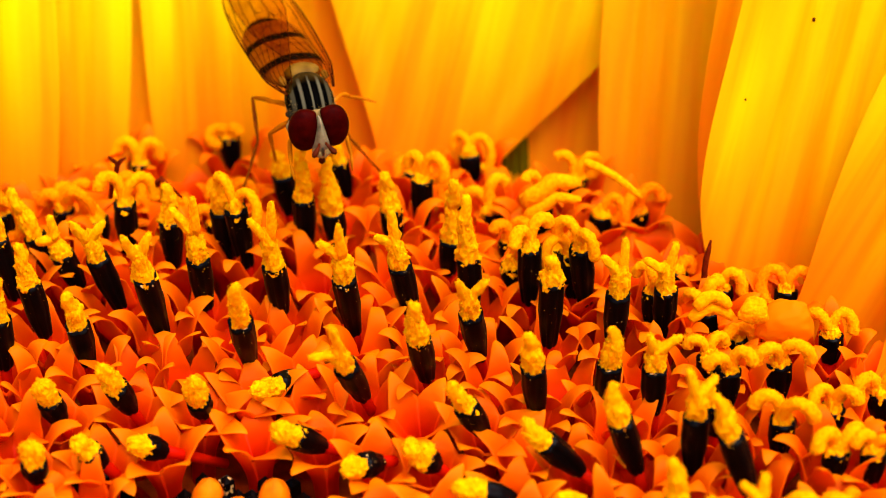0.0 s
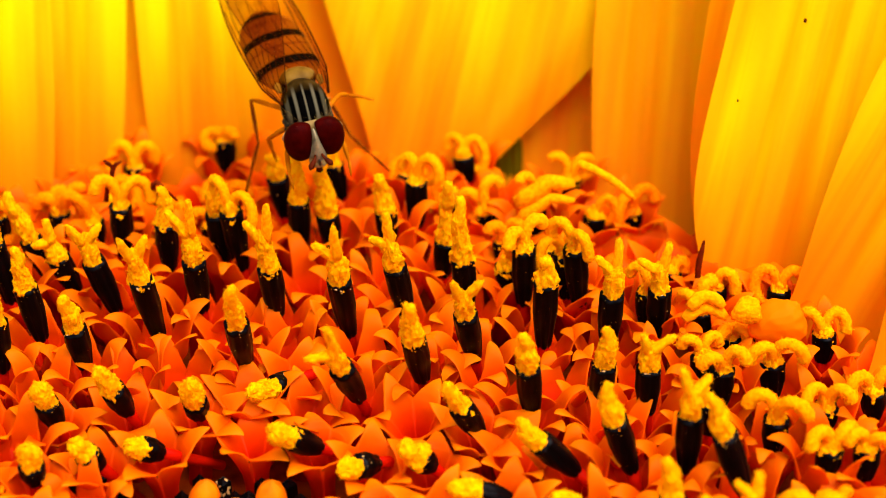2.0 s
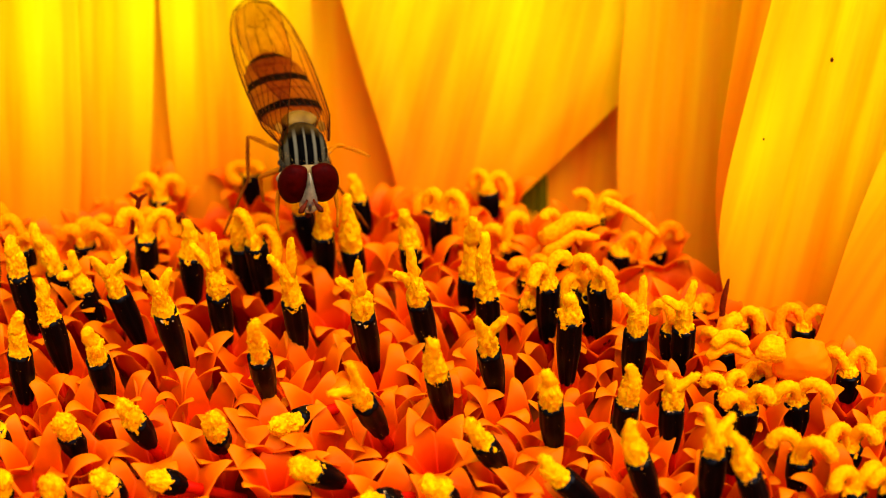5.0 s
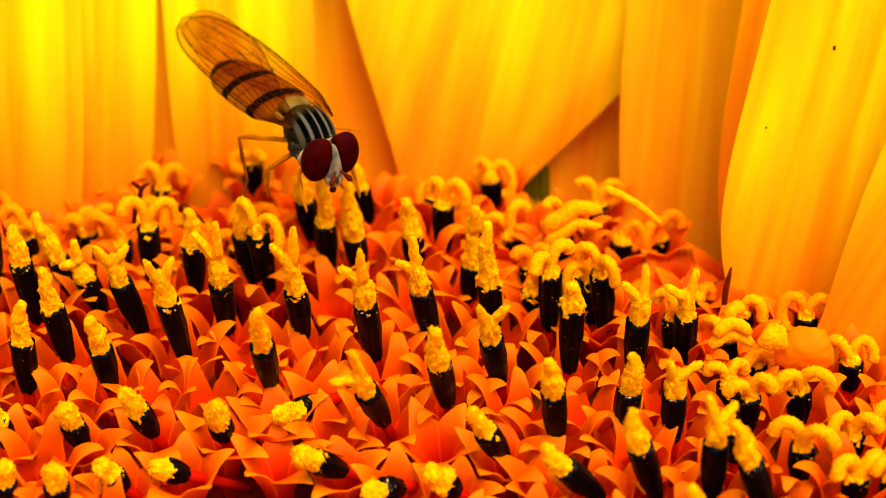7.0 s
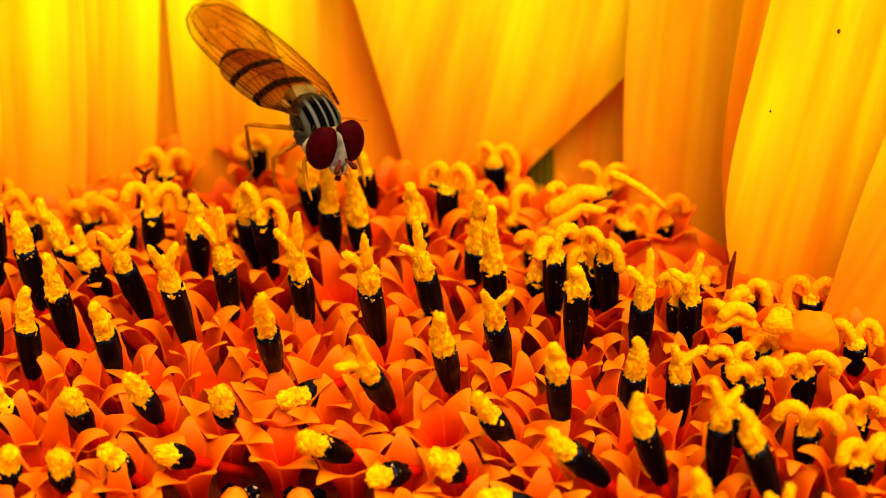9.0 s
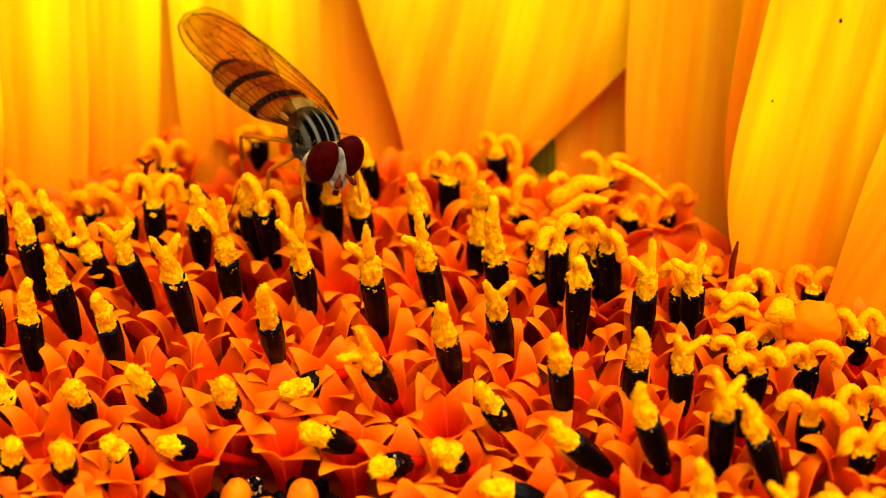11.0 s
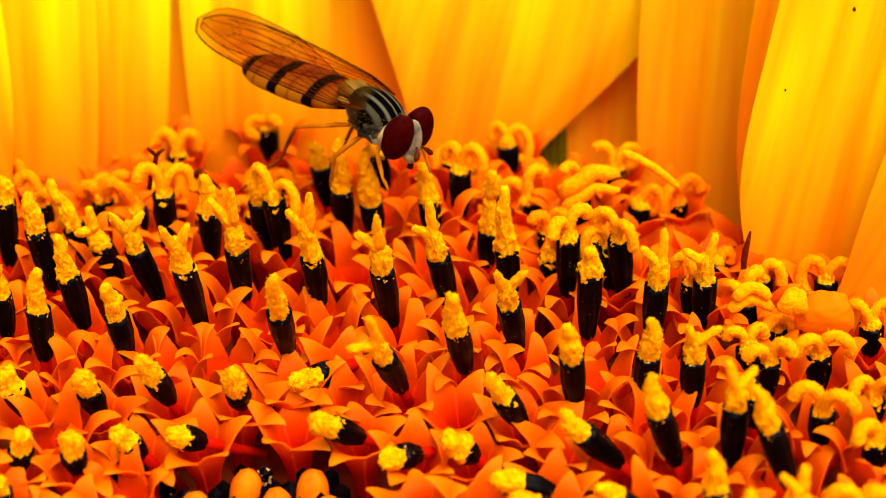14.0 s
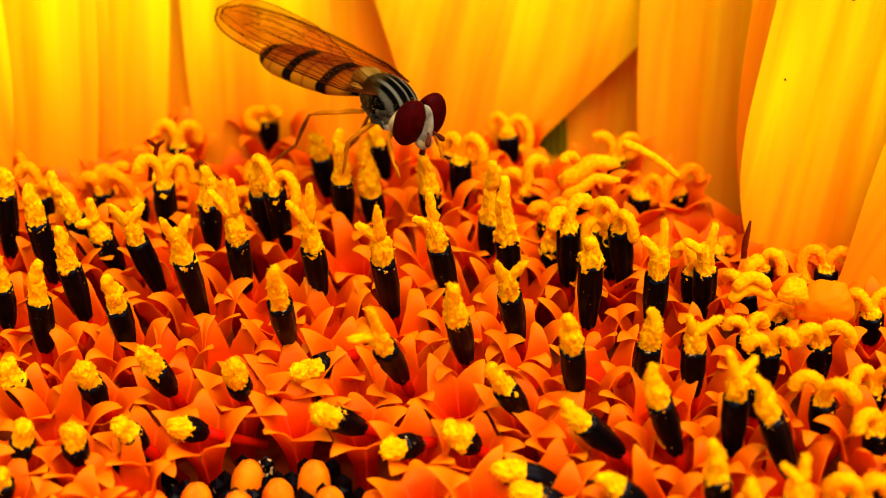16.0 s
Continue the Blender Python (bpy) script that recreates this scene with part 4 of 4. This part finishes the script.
part("style_branch", strand_mesh([(11.4 + 2.4 * q, 18.64 - 0.7 * q, 4.2 - 1.4 * q + 0.25 * math.sin(q * 3)) for q in (0, 0.1, 0.3, 0.5, 0.7, 0.9, 1)], 0.2, 0.15, 9, STYLE_MAT),
     sunflower, "thin loose yellow style")
part("bract", petal_mesh("bract", 7.0, 1.0, 1.0, 4.0, 0.05, 0.05, 0.1, 71, OLIVE), sunflower, "green bract tip between two petals", pose(8.55 * MM, 25.6 * MM, -4.6 * MM, 71, 0, 2))
for knots in (((-8.5, 18.8, 2.3), (-8.26, 18.3, 3.43), (-8.05, 18.3, 3.9), (-7.95, 18.3, 4.26), (-8.15, 18.3, 4.45), (-8.3, 18.3, 4.62)), ((-7.97, 18.3, 4.2), (-7.8, 18.3, 4.4), (-7.6, 18.3, 4.55)),
              ((-6.5, 18.6, 2.9), (-6.35, 18.3, 3.4), (-6.25, 18.3, 3.55), (-5.9, 18.3, 3.2), (-5.4, 18.3, 2.58))):
    part("style_branch", strand_mesh(knots, 0.12, 0.1, 14, WITHERED, 0.5), sunflower, "withered brown style")
for x, y, z, size in ((20.6, 20.52, 9.86, 0.07), (17.85, 18.78, 7.1, 0.04)):
    part("fleck", egg("fleck", (x / FLY, y / FLY, z / FLY), (size, size, 1.4 * size), BROWN, 0.3, x), sunflower, "tiny dark fleck on a petal")

ground = tagged(new("ground", make_mesh("ground", [(-400, -400, -1.21), (400, -400, -1.21), (400, 400, -1.21), (-400, 400, -1.21)], [(0, 1, 2, 3)], [SOIL])),
                "dull green grassy soil of a field", "ground", kind="structure")


# The rest of the head, all round.
def add_far_side():
    r = random.Random(21)
    for k in range(14):
        a = 196 + k * 148 / 13
        m = pose(0, 0, 0, 0, 0, a - 90) @ pose(0, 25.4 * MM, -1.2 * MM, r.uniform(8, 22), 0, 0) @ pose(0, 0, 0, 0, r.uniform(-6, 6), r.uniform(-4, 4))
        part("petal", petal_mesh("petal", r.uniform(42, 47), 2.4, r.uniform(6, 7.5), 7.0, 0.05, 0.06, 0.3, 60 + k, PETAL), sunflower, FRONT, m)
    copies = []
    for _ in range(6000):
        a, q = r.uniform(0, 2 * math.pi), r.uniform(7.5, 22.8)
        x, y = q * math.cos(a), q * math.sin(a)
        if y > 3.4 and abs(x) < 24 or any((x - p) ** 2 + (y - w) ** 2 < 2.0 ** 2 for p, w in floret_sites):
            continue
        floret_sites.append((x, y))
        copies.append((r.randrange(len(COROLLAS)), pose(x * MM, y * MM, r.uniform(-0.7, 0.1) * MM, r.uniform(-8, 8), r.uniform(-8, 8), r.uniform(0, 72))))
    bm = bmesh.new()
    for n, m in copies:
        me = COROLLAS[n].copy()
        me.transform(m)
        bm.from_mesh(me)
        bpy.data.meshes.remove(me)
    me = bpy.data.meshes.new("floret_mass")
    bm.to_mesh(me)
    bm.free()
    me.materials.append(COROLLA)
    tagged(part("floret_mass", me, sunflower, "orange florets on the near half of the disc"), kind="stuff")


add_far_side()


# ---- what moves ----
# the hoverfly's way over the florets: seconds, place in millimetres, turn in degrees
FLIGHT = [
    (0.0, -0.039, 19.170, 7.095, -3.4, 2.6, 194.3),
    (0.5, -0.215, 19.265, 6.949, -3.1, 3.5, 193.8),
    (1.0, -0.391, 19.124, 6.950, -4.1, 4.0, 193.4),
    (1.5, -0.397, 19.048, 6.889, -4.9, 6.6, 194.1),
    (2.0, 0.042, 18.840, 7.125, -9.4, 6.9, 192.6),
    (2.5, -0.164, 18.803, 7.265, -8.7, 5.6, 191.3),
    (3.0, -0.348, 18.995, 7.163, -9.7, 4.1, 192.3),
    (3.5, -0.497, 18.954, 7.060, -8.8, 2.8, 192.1),
    (4.0, -0.817, 18.723, 7.082, -8.9, 0.5, 190.1),
    (6.5, -1.119, 18.242, 6.663, -9.7, -2.4, 200.9),
    (7.0, -1.015, 18.612, 7.117, -2.5, -0.8, 210.1),
    (7.5, -1.236, 18.480, 6.830, -3.3, 0.4, 206.1),
    (8.0, -0.971, 18.747, 6.810, -0.7, 1.0, 208.7),
    (8.5, -0.101, 18.863, 7.213, -3.4, -0.7, 213.9),
    (9.0, -0.914, 18.608, 6.961, -2.0, -1.3, 208.7),
    (11.5, -1.068, 18.164, 6.024, -4.0, -6.4, 214.1),
    (12.0, -0.314, 18.486, 5.957, -3.4, -6.9, 220.5),
    (12.5, 0.437, 18.409, 6.279, -4.1, -6.2, 223.7),
    (13.0, 0.839, 18.478, 6.524, -2.9, -5.4, 224.9),
    (13.5, 0.790, 18.522, 6.434, -1.9, -5.6, 225.6),
    (14.0, 0.915, 18.673, 6.292, -2.2, -4.8, 226.7),
    (14.5, 1.075, 18.835, 6.735, 2.3, -3.0, 229.3),
    (15.0, 1.315, 18.698, 6.930, 2.7, -2.9, 228.7),
    (15.5, 1.494, 18.741, 6.584, 1.0, -4.7, 225.4),
    (16.0, 1.470, 18.733, 6.441, 0.0, -6.2, 223.9),
]


def motions():
    walk(fly, [(t, pose(x * MM, y * MM, z * MM, rx, ry, rz)) for t, x, y, z, rx, ry, rz in FLIGHT])
    for shin, side in shins:
        knee = pose(2.0 * MM, -2.2 * MM, -1.2 * MM) if side > 0 else pose(-1.2 * MM, -1.8 * MM, -1.7 * MM, 0, 0, 25)
        walk(shin, [(t, knee @ pose(0, 0, 0, fold)) for t, fold in ((0.0, 62), (4.0, 60), (9.0, 50), (11.5, 40), (12.5, 18), (13.5, 2), (16.0, 0))])


motions()
